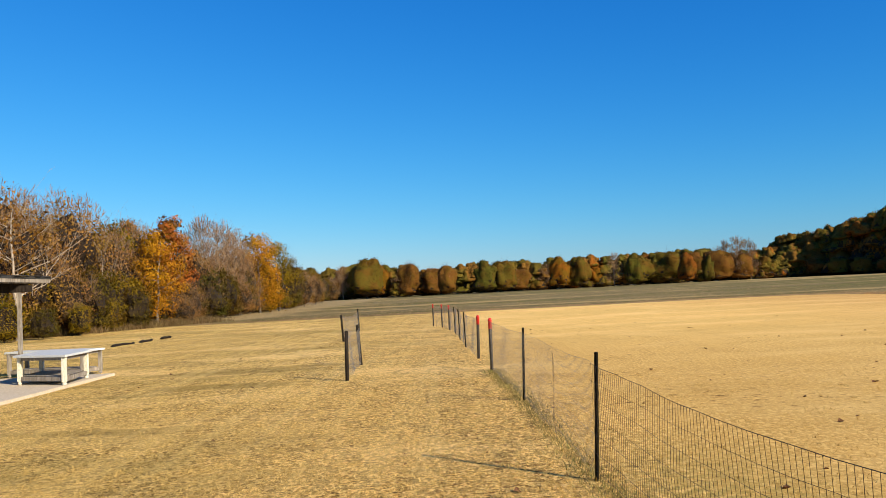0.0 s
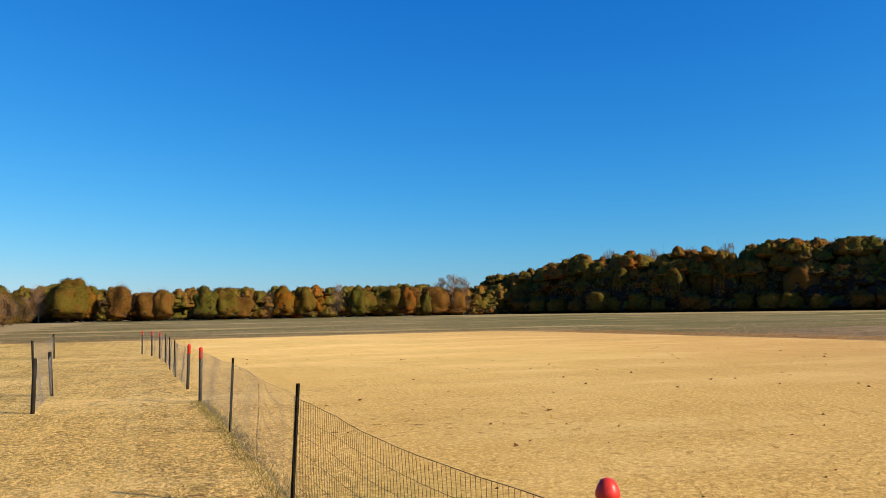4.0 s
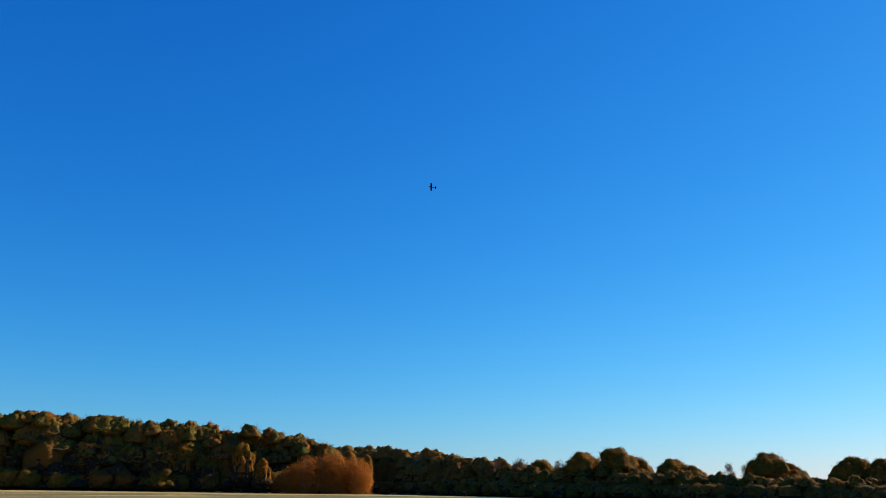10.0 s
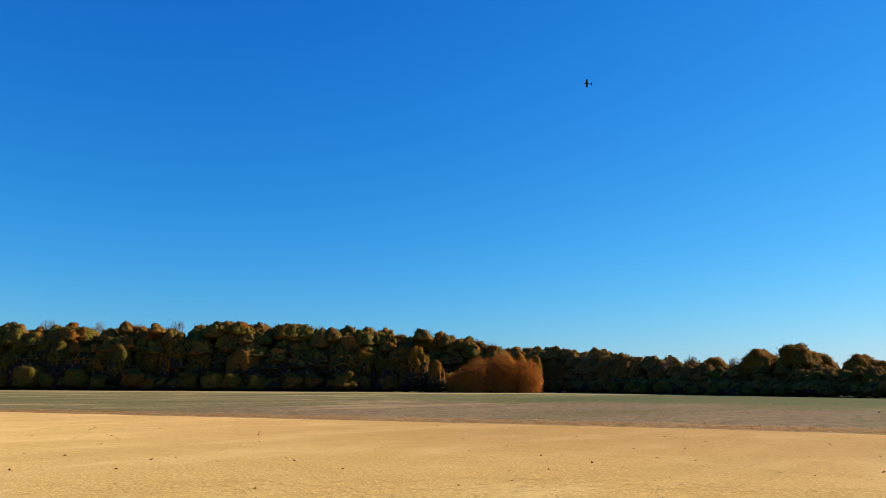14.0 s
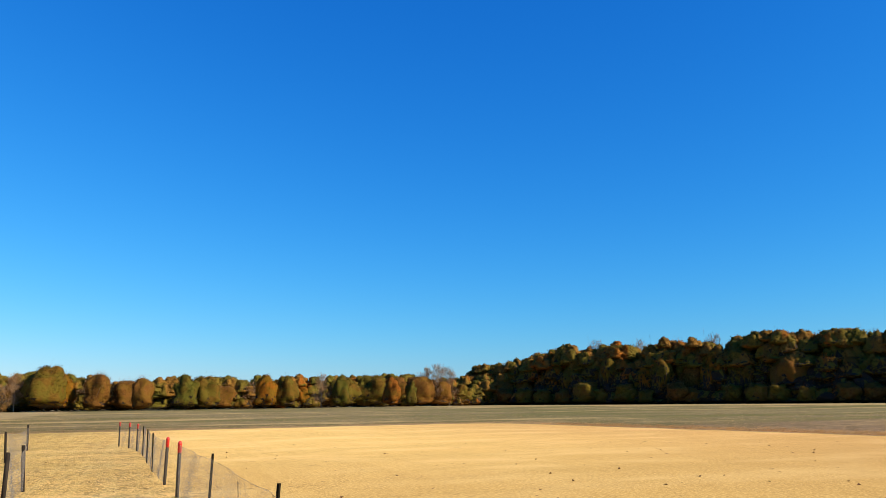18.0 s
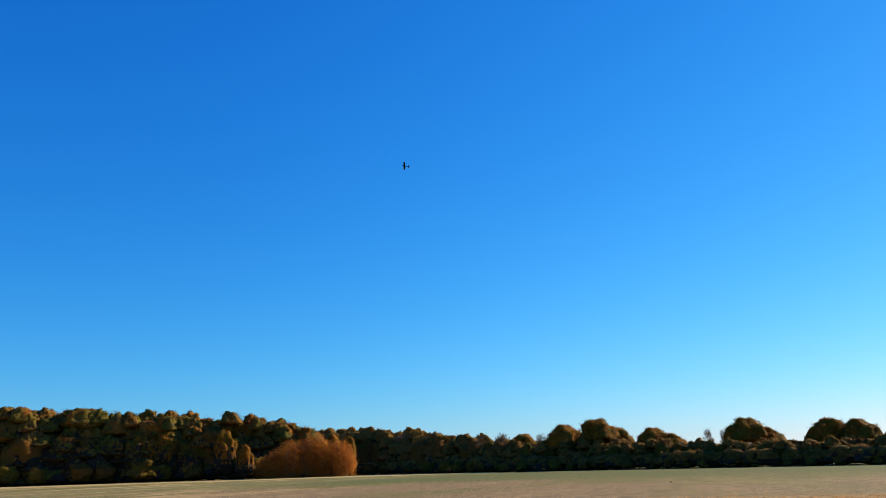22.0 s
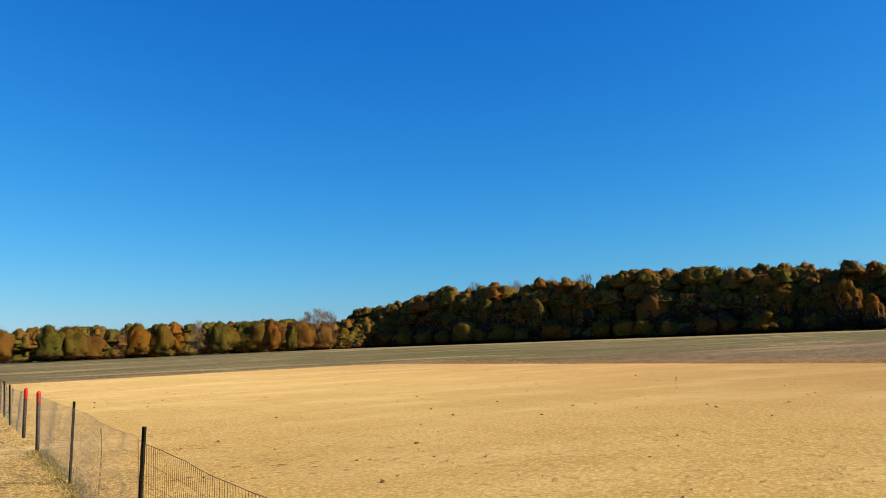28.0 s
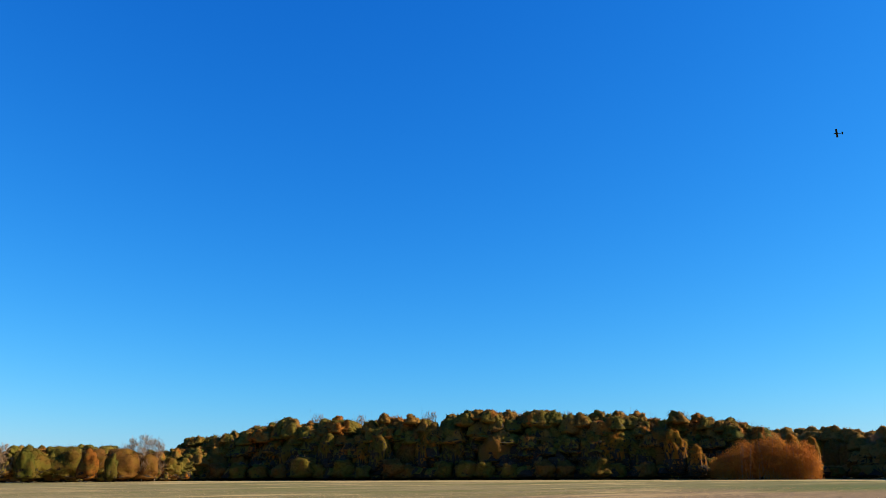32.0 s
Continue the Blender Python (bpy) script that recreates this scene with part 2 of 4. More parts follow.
    smear = m.math("MULTIPLY", m.ramp(smear, 0.53, 0.63), m.math("MULTIPLY", m.ramp(x, -4.5, 0.0, 0.6, 0.05), m.ramp(y, 14.0, 34.0, 1.0, 0.3)))
    lawn = m.mix(smear, lawn, (0.24, 0.165, 0.04))
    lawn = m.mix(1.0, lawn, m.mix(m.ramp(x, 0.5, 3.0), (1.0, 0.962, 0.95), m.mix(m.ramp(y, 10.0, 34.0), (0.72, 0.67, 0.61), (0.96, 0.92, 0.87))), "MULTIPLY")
    lawn = m.mix(m.ramp(x, 8.0, 26.0, 0.0, 1.0), lawn, m.mix(1.0, lawn, (0.84, 0.775, 0.78), "MULTIPLY"))
    patchy = m.noise(m.place((0.6, 1, 1), 14), 0.7, 5, 0.65)
    near_left = m.math("MULTIPLY", m.ramp(x, -3.6, -0.6, 1.0, 0.0), m.ramp(y, 7.0, 12.0, 0.8, 0.0))
    lawn = m.mix(m.math("MULTIPLY", near_left, m.ramp(patchy, 0.42, 0.58, 0.15, 0.75)), lawn, (0.25, 0.185, 0.05))
    by_fence = m.math("MULTIPLY", m.math("MULTIPLY", m.ramp(m.math("MULTIPLY_ADD", tuft, 0.9, x), 1.2, 2.2), m.ramp(x, 1.9, 3.6, 1.0, 0.0)), m.ramp(y, 5.0, 10.0, 1.0, 0.0))
    lawn = m.mix(m.math("MULTIPLY", by_fence, m.ramp(gaps, 0.40, 0.56, 0.25, 0.85)), lawn, (0.27, 0.20, 0.05))
    # clumps and mower passes beside the walkway, thin dark scuffs across the open lawn
    clump = m.noise(m.place((1, 0.75, 1), 10), 4.2, 4, 0.7)
    lawn = m.mix(m.math("MULTIPLY", m.ramp(clump, 0.52, 0.62), m.math("MULTIPLY", m.ramp(x, 0.6, 2.4, 0.6, 0.0), blotch)), lawn, (0.17, 0.105, 0.03))
    passes = m.noise(m.place((3.2, 0.05, 1), 4), 1.0, 3, 0.5)
    lawn = m.mix(m.math("MULTIPLY", m.ramp(passes, 0.50, 0.62), m.ramp(x, 0.6, 2.0, 0.15, 0.0)), lawn, (0.95, 0.68, 0.25))
    scuff = m.noise(m.place((0.35, 4.0, 1), -20), 0.9, 5, 0.7)
    lawn = m.mix(m.math("MULTIPLY", m.ramp(scuff, 0.60, 0.70), m.math("MULTIPLY", m.ramp(x, 2.0, 5.0), 0.4)), lawn, (0.50, 0.31, 0.08))
    # distance beyond the lawn's edge
    wob = m.math("MULTIPLY_ADD", m.noise(flat, 0.35, 4), 2.6, -1.3)
    right = m.math("SUBTRACT", m.math("MULTIPLY_ADD", m.math("MAXIMUM", m.math("SUBTRACT", y, 8.0), 0.0), 0.16, x), 32.6)
    far = m.math("SUBTRACT", y, 54.5)
    edge = m.n("ShaderNodeMath")
    edge.operation = "SMOOTH_MAX"
    for i, v in enumerate((right, far, 6.0)):
        m.put(v, edge.inputs[i])
    d = m.math("ADD", edge.outputs[0], m.math("MULTIPLY", wob, 0.6))
    # harvested field: grey stubble in rows, with green bands
    rows_ = m.noise(m.place((0.2, 1.0, 1), -8), 0.16, 5, 0.65)
    crumbs = m.noise(flat, 3.0, 5, 0.75)
    band = m.noise(m.place((0.35, 1, 1), -12), 0.055, 4)
    field = m.mix(m.ramp(crumbs, 0.35, 0.68), (0.15, 0.10, 0.055), (0.34, 0.23, 0.13))
    field = m.mix(m.ramp(y, 36.0, 58.0, 0.0, 0.75), field, m.mix(m.ramp(crumbs, 0.35, 0.68), (0.15, 0.125, 0.05), (0.33, 0.27, 0.125)))
    field = m.mix(m.math("MULTIPLY", m.ramp(rows_, 0.52, 0.66), m.ramp(y, 20.0, 55.0, 0.12, 0.5)), field, (0.50, 0.36, 0.17))
    field = m.mix(m.math("MULTIPLY", m.ramp(band, 0.49, 0.57), m.ramp(d, 6.0, 30.0, 0.3, 0.75)), field, (0.14, 0.135, 0.04))
    thin = m.noise(m.place((0.26, 1, 1), -3), 0.09, 6, 0.65)
    field = m.mix(m.math("MULTIPLY", m.ramp(thin, 0.54, 0.60), m.ramp(y, 20.0, 60.0, 0.12, 0.85)), field, (0.52, 0.37, 0.17))
    rim = m.math("MULTIPLY", m.ramp(d, 0.1, 0.6), m.ramp(d, 1.5, 7.0, 1.0, 0.0))
    field = m.mix(m.math("MULTIPLY", rim, m.ramp(crumbs, 0.4, 0.6, 0.25, 0.95)), field, (0.46, 0.27, 0.12))
    bare = m.math("MULTIPLY", m.ramp(m.math("ADD", x, wob), -17.0, -13.5, 1.0, 0.0), m.ramp(y, 56.0, 58.0))
    field = m.mix(m.math("MULTIPLY", bare, 0.75), field, (0.46, 0.34, 0.18))
    sown = m.math("MULTIPLY", m.ramp(d, 40.0, 58.0), m.ramp(y, 30.0, 95.0, 1.0, 0.0))
    field = m.mix(m.math("MULTIPLY", sown, m.ramp(crumbs, 0.3, 0.6, 0.5, 0.95)), field, (0.105, 0.125, 0.04))
    foot = m.math("ADD", m.math("MULTIPLY", m.math("SUBTRACT", x, 92.0), 0.873), m.math("MULTIPLY", m.math("SUBTRACT", y, 230.0), 0.488))
    strip = m.math("MULTIPLY", m.ramp(foot, -36.0, -30.0), m.ramp(foot, -8.0, -4.0, 1.0, 0.0))
    field = m.mix(m.math("MULTIPLY", strip, 0.8), field, (0.50, 0.36, 0.17))
    verge = m.math("MULTIPLY", m.ramp(d, 1.4, 3.2), m.ramp(d, 5.0, 12.0, 1.0, 0.0))
    verge = m.math("MULTIPLY", verge, m.math("MULTIPLY", m.ramp(wide, 0.42, 0.52), m.ramp(y, 30.0, 45.0)))
    field = m.mix(m.math("MULTIPLY", verge, 0.8), field, (0.14, 0.12, 0.04))
    clods = m.noise(m.place((0.6, 1, 1), -30), 0.9, 5, 0.7)
    field = m.mix(m.math("MULTIPLY", m.ramp(clods, 0.50, 0.62), 0.55), field, (0.10, 0.075, 0.035))
    husks = m.noise(m.place((1, 0.6, 1), 25), 1.7, 4, 0.7)
    field = m.mix(m.math("MULTIPLY", m.ramp(husks, 0.60, 0.66), m.ramp(d, 1.0, 22.0, 0.75, 0.15)), field, (0.56, 0.38, 0.19))
    field = m.mix(1.0, field, (0.86, 0.83, 0.74), "MULTIPLY")
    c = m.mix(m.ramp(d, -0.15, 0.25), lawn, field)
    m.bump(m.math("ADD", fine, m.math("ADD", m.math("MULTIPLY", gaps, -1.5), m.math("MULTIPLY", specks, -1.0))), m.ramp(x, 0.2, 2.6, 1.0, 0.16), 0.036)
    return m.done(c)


GROUND = ground_material()
CONCRETE = worn("concrete", (0.60, 0.49, 0.35), (0.46, 0.37, 0.26), 3, 0.9, 0, (1, 1, 1), 0.25)
OLD_WOOD = worn("weathered_wood", (0.36, 0.31, 0.25), (0.16, 0.13, 0.10), 4, 0.85, 0, (1, 1, 0.15), 0.4)
DARK_WOOD = worn("dark_wood", (0.04, 0.030, 0.022), (0.016, 0.012, 0.009), 4, 0.8, 0, (1, 1, 0.2), 0.4)
CREAM = worn("cream_paint", (0.74, 0.69, 0.55), (0.50, 0.45, 0.34), 5, 0.6)
TOP_PAINT = worn("grey_white_paint", (0.62, 0.62, 0.60), (0.46, 0.46, 0.45), 4, 0.45)
STEEL = worn("green_black_steel", (0.035, 0.028, 0.012), (0.014, 0.010, 0.005), 12, 0.75, 0.0)
POST_GREY = worn("grey_post", (0.085, 0.07, 0.055), (0.04, 0.032, 0.025), 10, 0.75)
for mat in (STEEL, POST_GREY, DARK_WOOD):
    mat.node_tree.nodes["Principled BSDF"].inputs["Specular IOR Level"].default_value = 0.06
WIRE = worn("rusty_wire", (0.10, 0.065, 0.04), (0.05, 0.03, 0.02), 20, 0.7, 0.2)
NET = worn("grey_net", (0.34, 0.30, 0.26), (0.20, 0.17, 0.14), 20, 0.7, 0.2)
RED = worn("red_plastic", (0.62, 0.035, 0.02), (0.50, 0.03, 0.02), 10, 0.38)
DEAD_LEAF = worn("dead_leaf", (0.20, 0.085, 0.028), (0.085, 0.036, 0.014), 30, 0.8)
SHINGLE = worn("shingle", (0.06, 0.055, 0.05), (0.03, 0.028, 0.026), 10, 0.9)
WEED = leaf_material("dry_weed", (0.34, 0.22, 0.10), (0.24, 0.15, 0.07), (0.28, 0.18, 0.08), 0.2)
DARK_WEED = leaf_material("brown_weed", (0.20, 0.125, 0.055), (0.13, 0.085, 0.035), (0.16, 0.11, 0.045), 0.2)
CHAFF = leaf_material("chaff", (0.62, 0.42, 0.21), (0.30, 0.17, 0.07), (0.50, 0.32, 0.15), 0.4)
RIM_GRASS = leaf_material("rim_grass", (0.66, 0.36, 0.15), (0.36, 0.18, 0.06), (0.50, 0.29, 0.11), 0.4)
STRAW = leaf_material("straw", (0.86, 0.58, 0.20), (0.30, 0.19, 0.055), (0.58, 0.38, 0.12), 0.2)


FENCE_GRASS = leaf_material("fence_grass", (0.20, 0.18, 0.05), (0.42, 0.29, 0.10), (0.26, 0.21, 0.06), 0.2)


# ---- mesh helpers ----
def mesh_of(name, verts, faces, material):
    me = bpy.data.meshes.new(name)
    me.from_pydata([tuple(v) for v in verts], [], [tuple(f) for f in faces])
    me.materials.append(material)
    me.update()
    return me


def part(name, bm, material, parent, label=""):
    """Link a bmesh (or a ready mesh) as one mesh object under a thing or part."""
    if isinstance(bm, bmesh.types.BMesh):
        me = bpy.data.meshes.new(name)
        bm.to_mesh(me)
        bm.free()
        me.materials.append(material)
    else:
        me = bm
    ob = new(name, me)
    ob.parent = parent
    if label:
        ob["label"] = label
    return ob


def box(size, centre, bevel=0.006, turn=None):
    bm = bmesh.new()
    bmesh.ops.create_cube(bm, size=1)
    bmesh.ops.scale(bm, vec=size, verts=bm.verts)
    if bevel:
        bmesh.ops.bevel(bm, geom=list(bm.edges), offset=bevel, segments=2, affect="EDGES")
    if turn:
        bmesh.ops.transform(bm, matrix=turn, verts=bm.verts)
    bmesh.ops.translate(bm, vec=centre, verts=bm.verts)
    return bm


def tube_data(points, radii, sides=5):
    """Verts and faces of a tube along points."""
    pts = [Vector(p) for p in points]
    verts, faces = [], []
    for i, p in enumerate(pts):
        way = (pts[min(i + 1, len(pts) - 1)] - pts[max(i - 1, 0)]).normalized()
        side = way.cross(Vector((0.3, 0.9, 0.1))).normalized()
        up = way.cross(side)
        for k in range(sides):
            w = 2 * math.pi * k / sides
            verts.append(p + (side * math.cos(w) + up * math.sin(w)) * radii[i])
    for i in range(len(pts) - 1):
        for k in range(sides):
            b, c = i * sides + k, i * sides + (k + 1) % sides
            faces.append((b, c, c + sides, b + sides))
    faces.append(tuple(range((len(pts) - 1) * sides, len(pts) * sides)))
    return verts, faces


class Heap:
    """Joins many small pieces into one mesh."""

    def __init__(self):
        self.v, self.f = [], []

    def add(self, data):
        base = len(self.v)
        self.v += data[0]
        self.f += [tuple(i + base for i in f) for f in data[1]]

    def mesh(self, name, material, smooth=False):
        me = mesh_of(name, self.v, self.f, material)
        if smooth:
            me.shade_smooth()
        return me


def cards(rng, centres, length, width, out=None, bias=0.9):
    """Small leaf-shaped pieces at the given centres, turned at random or somewhat outwards: vertices and quads."""
    n = len(centres)
    face = rng.normal(size=(n, 3))
    face /= np.linalg.norm(face, axis=1)[:, None]
    if out is not None:
        face = np.where((face * out).sum(1)[:, None] < 0, -face, face) + bias * out
    u = np.cross(face, rng.normal(size=(n, 3)))
    u /= np.linalg.norm(u, axis=1)[:, None] + 1e-9
    w = np.cross(face, u)
    w /= np.linalg.norm(w, axis=1)[:, None] + 1e-9
    k = rng.uniform(0.6, 1.35, (n, 1))
    u, w = u * k * length, w * k * width
    lift = np.cross(w, u) / max(length, width) * 0.5
    v = np.stack([centres - u, centres - w + lift, centres + u, centres + w + lift], 1).reshape(-1, 3)
    f = np.arange(4 * n).reshape(-1, 4)
    return v, f


def card_mesh(name, v, f, material, out=None):
    """Leaves as one mesh; with out, they are shaded as the rounded clumps that they form."""
    me = mesh_of(name, v.tolist(), f.tolist(), material)
    if out is not None:
        me.shade_smooth()
        me.normals_split_custom_set_from_vertices(np.repeat(out, 4, 0).tolist())
    return me


# ---- trees ----
def limbs(rng, height, spread, start, count, heap, thick, twigs=0):
    """Trunk and limbs with optional twigs."""
    lean = rng.normal(0, 0.03, 2) * height
    trunk = [(0, 0, -0.2)]
    for k in range(1, 6):
        s = k / 5
        trunk.append((lean[0] * s + rng.normal(0, 0.012) * height, lean[1] * s + rng.normal(0, 0.012) * height, height * 0.88 * s))
    heap.add(tube_data(trunk, [thick * (1 - 0.85 * k / 5) for k in range(6)], 6))
    tips = []
    for i in range(count):
        s = start + (0.95 - start) * (i + rng.random()) / count
        j = min(int(s * 5), 4)
        a, b = Vector(trunk[j]), Vector(trunk[j + 1])
        p = a.lerp(b, s * 5 - j)
        w, rise = rng.uniform(0, 2 * math.pi), rng.uniform(0.35, 1.0)
        long = spread * (1.05 - 0.6 * s) * rng.uniform(0.7, 1.15)
        mid = p + Vector((math.cos(w), math.sin(w), rise * 0.7)) * long * 0.5
        end = mid + Vector((math.cos(w + 0.3), math.sin(w + 0.3), rise * 1.2)) * long * 0.5
        r = thick * 0.42 * (1 - 0.7 * s)
        heap.add(tube_data([p, mid, end], [r, r * 0.6, r * 0.2], 4))
        tips.append((mid, end, long))
        for _ in range(twigs):
            q = mid.lerp(end, rng.uniform(-0.5, 1))
            d = Vector(rng.normal(0, 0.5, 3)) + Vector((math.cos(w) * 0.4, math.sin(w) * 0.4, 0.75))
            e2 = q + d * long * rng.uniform(0.25, 0.55)
            heap.add(tube_data([q, q.lerp(e2, 0.5) + Vector(rng.normal(0, 0.04, 3)) * long, e2], [r * 0.35, r * 0.25, r * 0.1], 3))
            for _ in range(2):
                q2 = q.lerp(e2, rng.uniform(0.3, 0.9))
                e3 = q2 + (d * 0.5 + Vector(rng.normal(0, 0.45, 3))) * long * rng.uniform(0.15, 0.35)
                heap.add(tube_data([q2, e3], [r * 0.2, r * 0.08], 3))
    return tips


def crown_points(rng, height, width, low, lobes, per, round_=0.35, dome=False):
    """Leaf places: lobes set about an egg-shaped crown, denser near their skins."""
    out, ways = [], []
    for i in range(lobes):
        s = ((i + rng.random()) / lobes) ** 0.85
        rad = width * rng.uniform(0.13, 0.23) * (1.1 - 0.25 * s)
        reach = max(width * 0.5 * math.sin(math.pi * (0.26 + 0.66 * s)) ** 0.7 - rad * 0.5, 0)
        if dome:
            reach = max(width * 0.5 * math.sqrt(max(1 - ((s - 0.42) / 0.66) ** 2, 0)) - rad * 0.6, 0)
        bottom, top = height * low + rad * 0.5, height - rad * 0.8
        w, q = rng.uniform(0, 2 * math.pi), rng.random() ** 0.4
        c = np.array([math.cos(w) * q * reach, math.sin(w) * q * reach, bottom + (top - bottom) * s])
        d = rng.normal(size=(per, 3))
        d /= np.linalg.norm(d, axis=1)[:, None]
        out.append(c + d * rad * (round_ + (1 - round_) * rng.random((per, 1)) ** 0.45) * np.array([1, 1, 0.8]))
        side = np.array([math.cos(w) * q, math.sin(w) * q, s - 0.45])
        ways.append(d * 0.85 + side * 0.6)
    p, ways = np.concatenate(out), np.concatenate(ways)
    p[:, 2] = np.maximum(p[:, 2], 0.05)
    return p, ways / np.linalg.norm(ways, axis=1)[:, None]


@functools.lru_cache(None)
def ball(level):
    """Directions and triangles of an even sphere."""
    bm = bmesh.new()
    bmesh.ops.create_icosphere(bm, subdivisions=level, radius=1)
    d = np.array([v.co[:] for v in bm.verts])
    f = np.array([[v.index for v in fc.verts] for fc in bm.faces])
    bm.free()
    return d / np.linalg.norm(d, axis=1)[:, None], f


def vertex_normals(v, f):
    n = np.zeros_like(v)
    fn = np.cross(v[f[:, 1]] - v[f[:, 0]], v[f[:, 2]] - v[f[:, 0]])
    for k in range(3):
        np.add.at(n, f[:, k], fn)
    return n / (np.linalg.norm(n, axis=1)[:, None] + 1e-9)


def leafy_crown(rng, height, width, low, lobes=13, sprigs=60, leaves=5000, leaf=0.11, depth=0.24, stray=0.08, core=0.74, level=3, rough=0.1, bare_foot=0.0):
    """A crown of bulging boughs: a core, leaf-coloured or painted dark as shade, and leaves lying in sprigs over it.
    Gives vertices, triangles and normals of the leaves, then vertices and triangles of the core."""
    k = np.arange(lobes) + 0.5
    z = np.clip(1 - 1.6 * k / lobes + rng.normal(0, 0.12, lobes), -0.85, 0.97)
    w = k * 2.39996 + rng.normal(0, 0.4, lobes)
    p = np.stack([np.cos(w) * np.sqrt(1 - z * z), np.sin(w) * np.sqrt(1 - z * z), z], 1) * rng.uniform(0.48, 0.76, (lobes, 1))
    size = rng.uniform(0.20, 0.36, lobes)
    e = rng.normal(size=(sprigs, 3))
    e /= np.linalg.norm(e, axis=1)[:, None]
    wide = rng.uniform(0.12, 0.32, sprigs)
    top, foot = height * (1 - low) * 0.62, height * (1 - low) * (0.38 if low else 0.43)

    def reach(d):
        b = d @ p.T
        inside = b * b - ((p * p).sum(1) - size ** 2)[None, :]
        r = np.maximum(np.where(inside > 0, b + np.sqrt(np.maximum(inside, 0)), 0).max(1), 0.62)
        away = np.arccos(np.clip(d @ e.T, -1, 1)) / wide[None, :]
        return r + 0.42 * (np.sqrt(np.clip(1 - away ** 2, 0, 1)) * wide[None, :]).max(1)

    def shape(v):
        v = v.copy()
        flat = np.hypot(v[:, 0], v[:, 1])
        if low > 0.05:
            v[:, :2] *= np.where(v[:, 2] < 0, np.clip(np.maximum(flat, 0.05) ** -0.7, 1, 2.2), 1)[:, None]
        else:
            v[:, :2] *= np.where(v[:, 2] < 0, np.clip(np.hypot(flat, v[:, 2]) / np.maximum(flat, 0.05), 1, 4), 1)[:, None]
        below = v[:, 2] * foot if low > 0.05 else 0.5 * v[:, 2] * (1 + 1 / np.linalg.norm(v, axis=1)) * foot
        v[:, 2] = np.where(v[:, 2] < 0, below, np.abs(v[:, 2]) ** 0.68 * top)
        v[:, :2] *= width / 2
        v[:, 2] = np.maximum(v[:, 2] + height * (low + (1 - low) * 0.38), -0.3)
        return v
    d, f = ball(level)
    r = reach(d)
    most = r.max()
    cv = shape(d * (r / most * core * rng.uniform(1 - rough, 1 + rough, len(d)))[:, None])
    sd, sf = ball(4)
    skin = shape(sd * (reach(sd) / most)[:, None])
    n = vertex_normals(skin, sf)
    pick = rng.integers(0, len(sd), leaves)
    q = sd[pick] + rng.normal(0, 0.05, (leaves, 3))
    q /= np.linalg.norm(q, axis=1)[:, None]
    share = 1 - depth * rng.random(leaves) ** (0.6 if depth < 0.19 else 1.4)
    share = np.where(rng.random(leaves) < stray, rng.uniform(1.0, 1.07, leaves), share)
    spots = shape(q * (reach(q) / most * share)[:, None])
    if bare_foot:
        up = np.clip((spots[:, 2] / height - 0.12) / 0.48, 0, 1)
        keep = rng.random(leaves) < 1 - bare_foot * (1 - up * up * (3 - 2 * up))
        spots, pick, leaves = spots[keep], pick[keep], int(keep.sum())
    ways = n[pick] + rng.normal(0, 0.42, (leaves, 3))
    ways /= np.linalg.norm(ways, axis=1)[:, None]
    u = np.cross(ways + rng.normal(0, 0.6, ways.shape), rng.normal(size=ways.shape))
    u /= np.linalg.norm(u, axis=1)[:, None]
    w = np.cross(ways + rng.normal(0, 0.6, ways.shape), u)
    w /= np.linalg.norm(w, axis=1)[:, None]
    g = leaf * rng.uniform(0.6, 1.35, (leaves, 1))
    lv = np.stack([spots - u * g, spots + u * g, spots + w * g * 1.3], 1).reshape(-1, 3)
    return lv, np.arange(3 * leaves).reshape(-1, 3), np.repeat(ways, 3, 0), cv, f


def shaded_mesh(name, v, f, n, material):
    me = mesh_of(name, v.tolist(), f.tolist(), material)
    me.shade_smooth()
    me.normals_split_custom_set_from_vertices(n.tolist())
    return me


def split_core(rng, cv, cf, height, level):
    """Splits the core into leaf-coloured upper faces and lower ones painted dark as shade."""
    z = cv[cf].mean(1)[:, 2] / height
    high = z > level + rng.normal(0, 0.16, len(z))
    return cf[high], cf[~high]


def twig_haze(rng, height, width, low, lobes, per, long, thin):
    """Fine upright twigs filling a crown: narrow slips that point up and out."""
    spots, ways = crown_points(rng, height, width, low, lobes, per, 0.05)
    u = ways * 0.55 + np.array([0, 0, 0.75]) + rng.normal(0, 0.28, spots.shape)
    u /= np.linalg.norm(u, axis=1)[:, None]
    w = np.cross(u, rng.normal(size=u.shape))
    w /= np.linalg.norm(w, axis=1)[:, None]
    k = rng.uniform(0.5, 1.4, (len(spots), 1))
    v = np.stack([spots - u * long * k, spots - w * thin, spots + u * long * k, spots + w * thin], 1).reshape(-1, 3)
    v[:, 2] = np.maximum(v[:, 2], 0.02)
    return v, np.arange(len(v)).reshape(-1, 4)


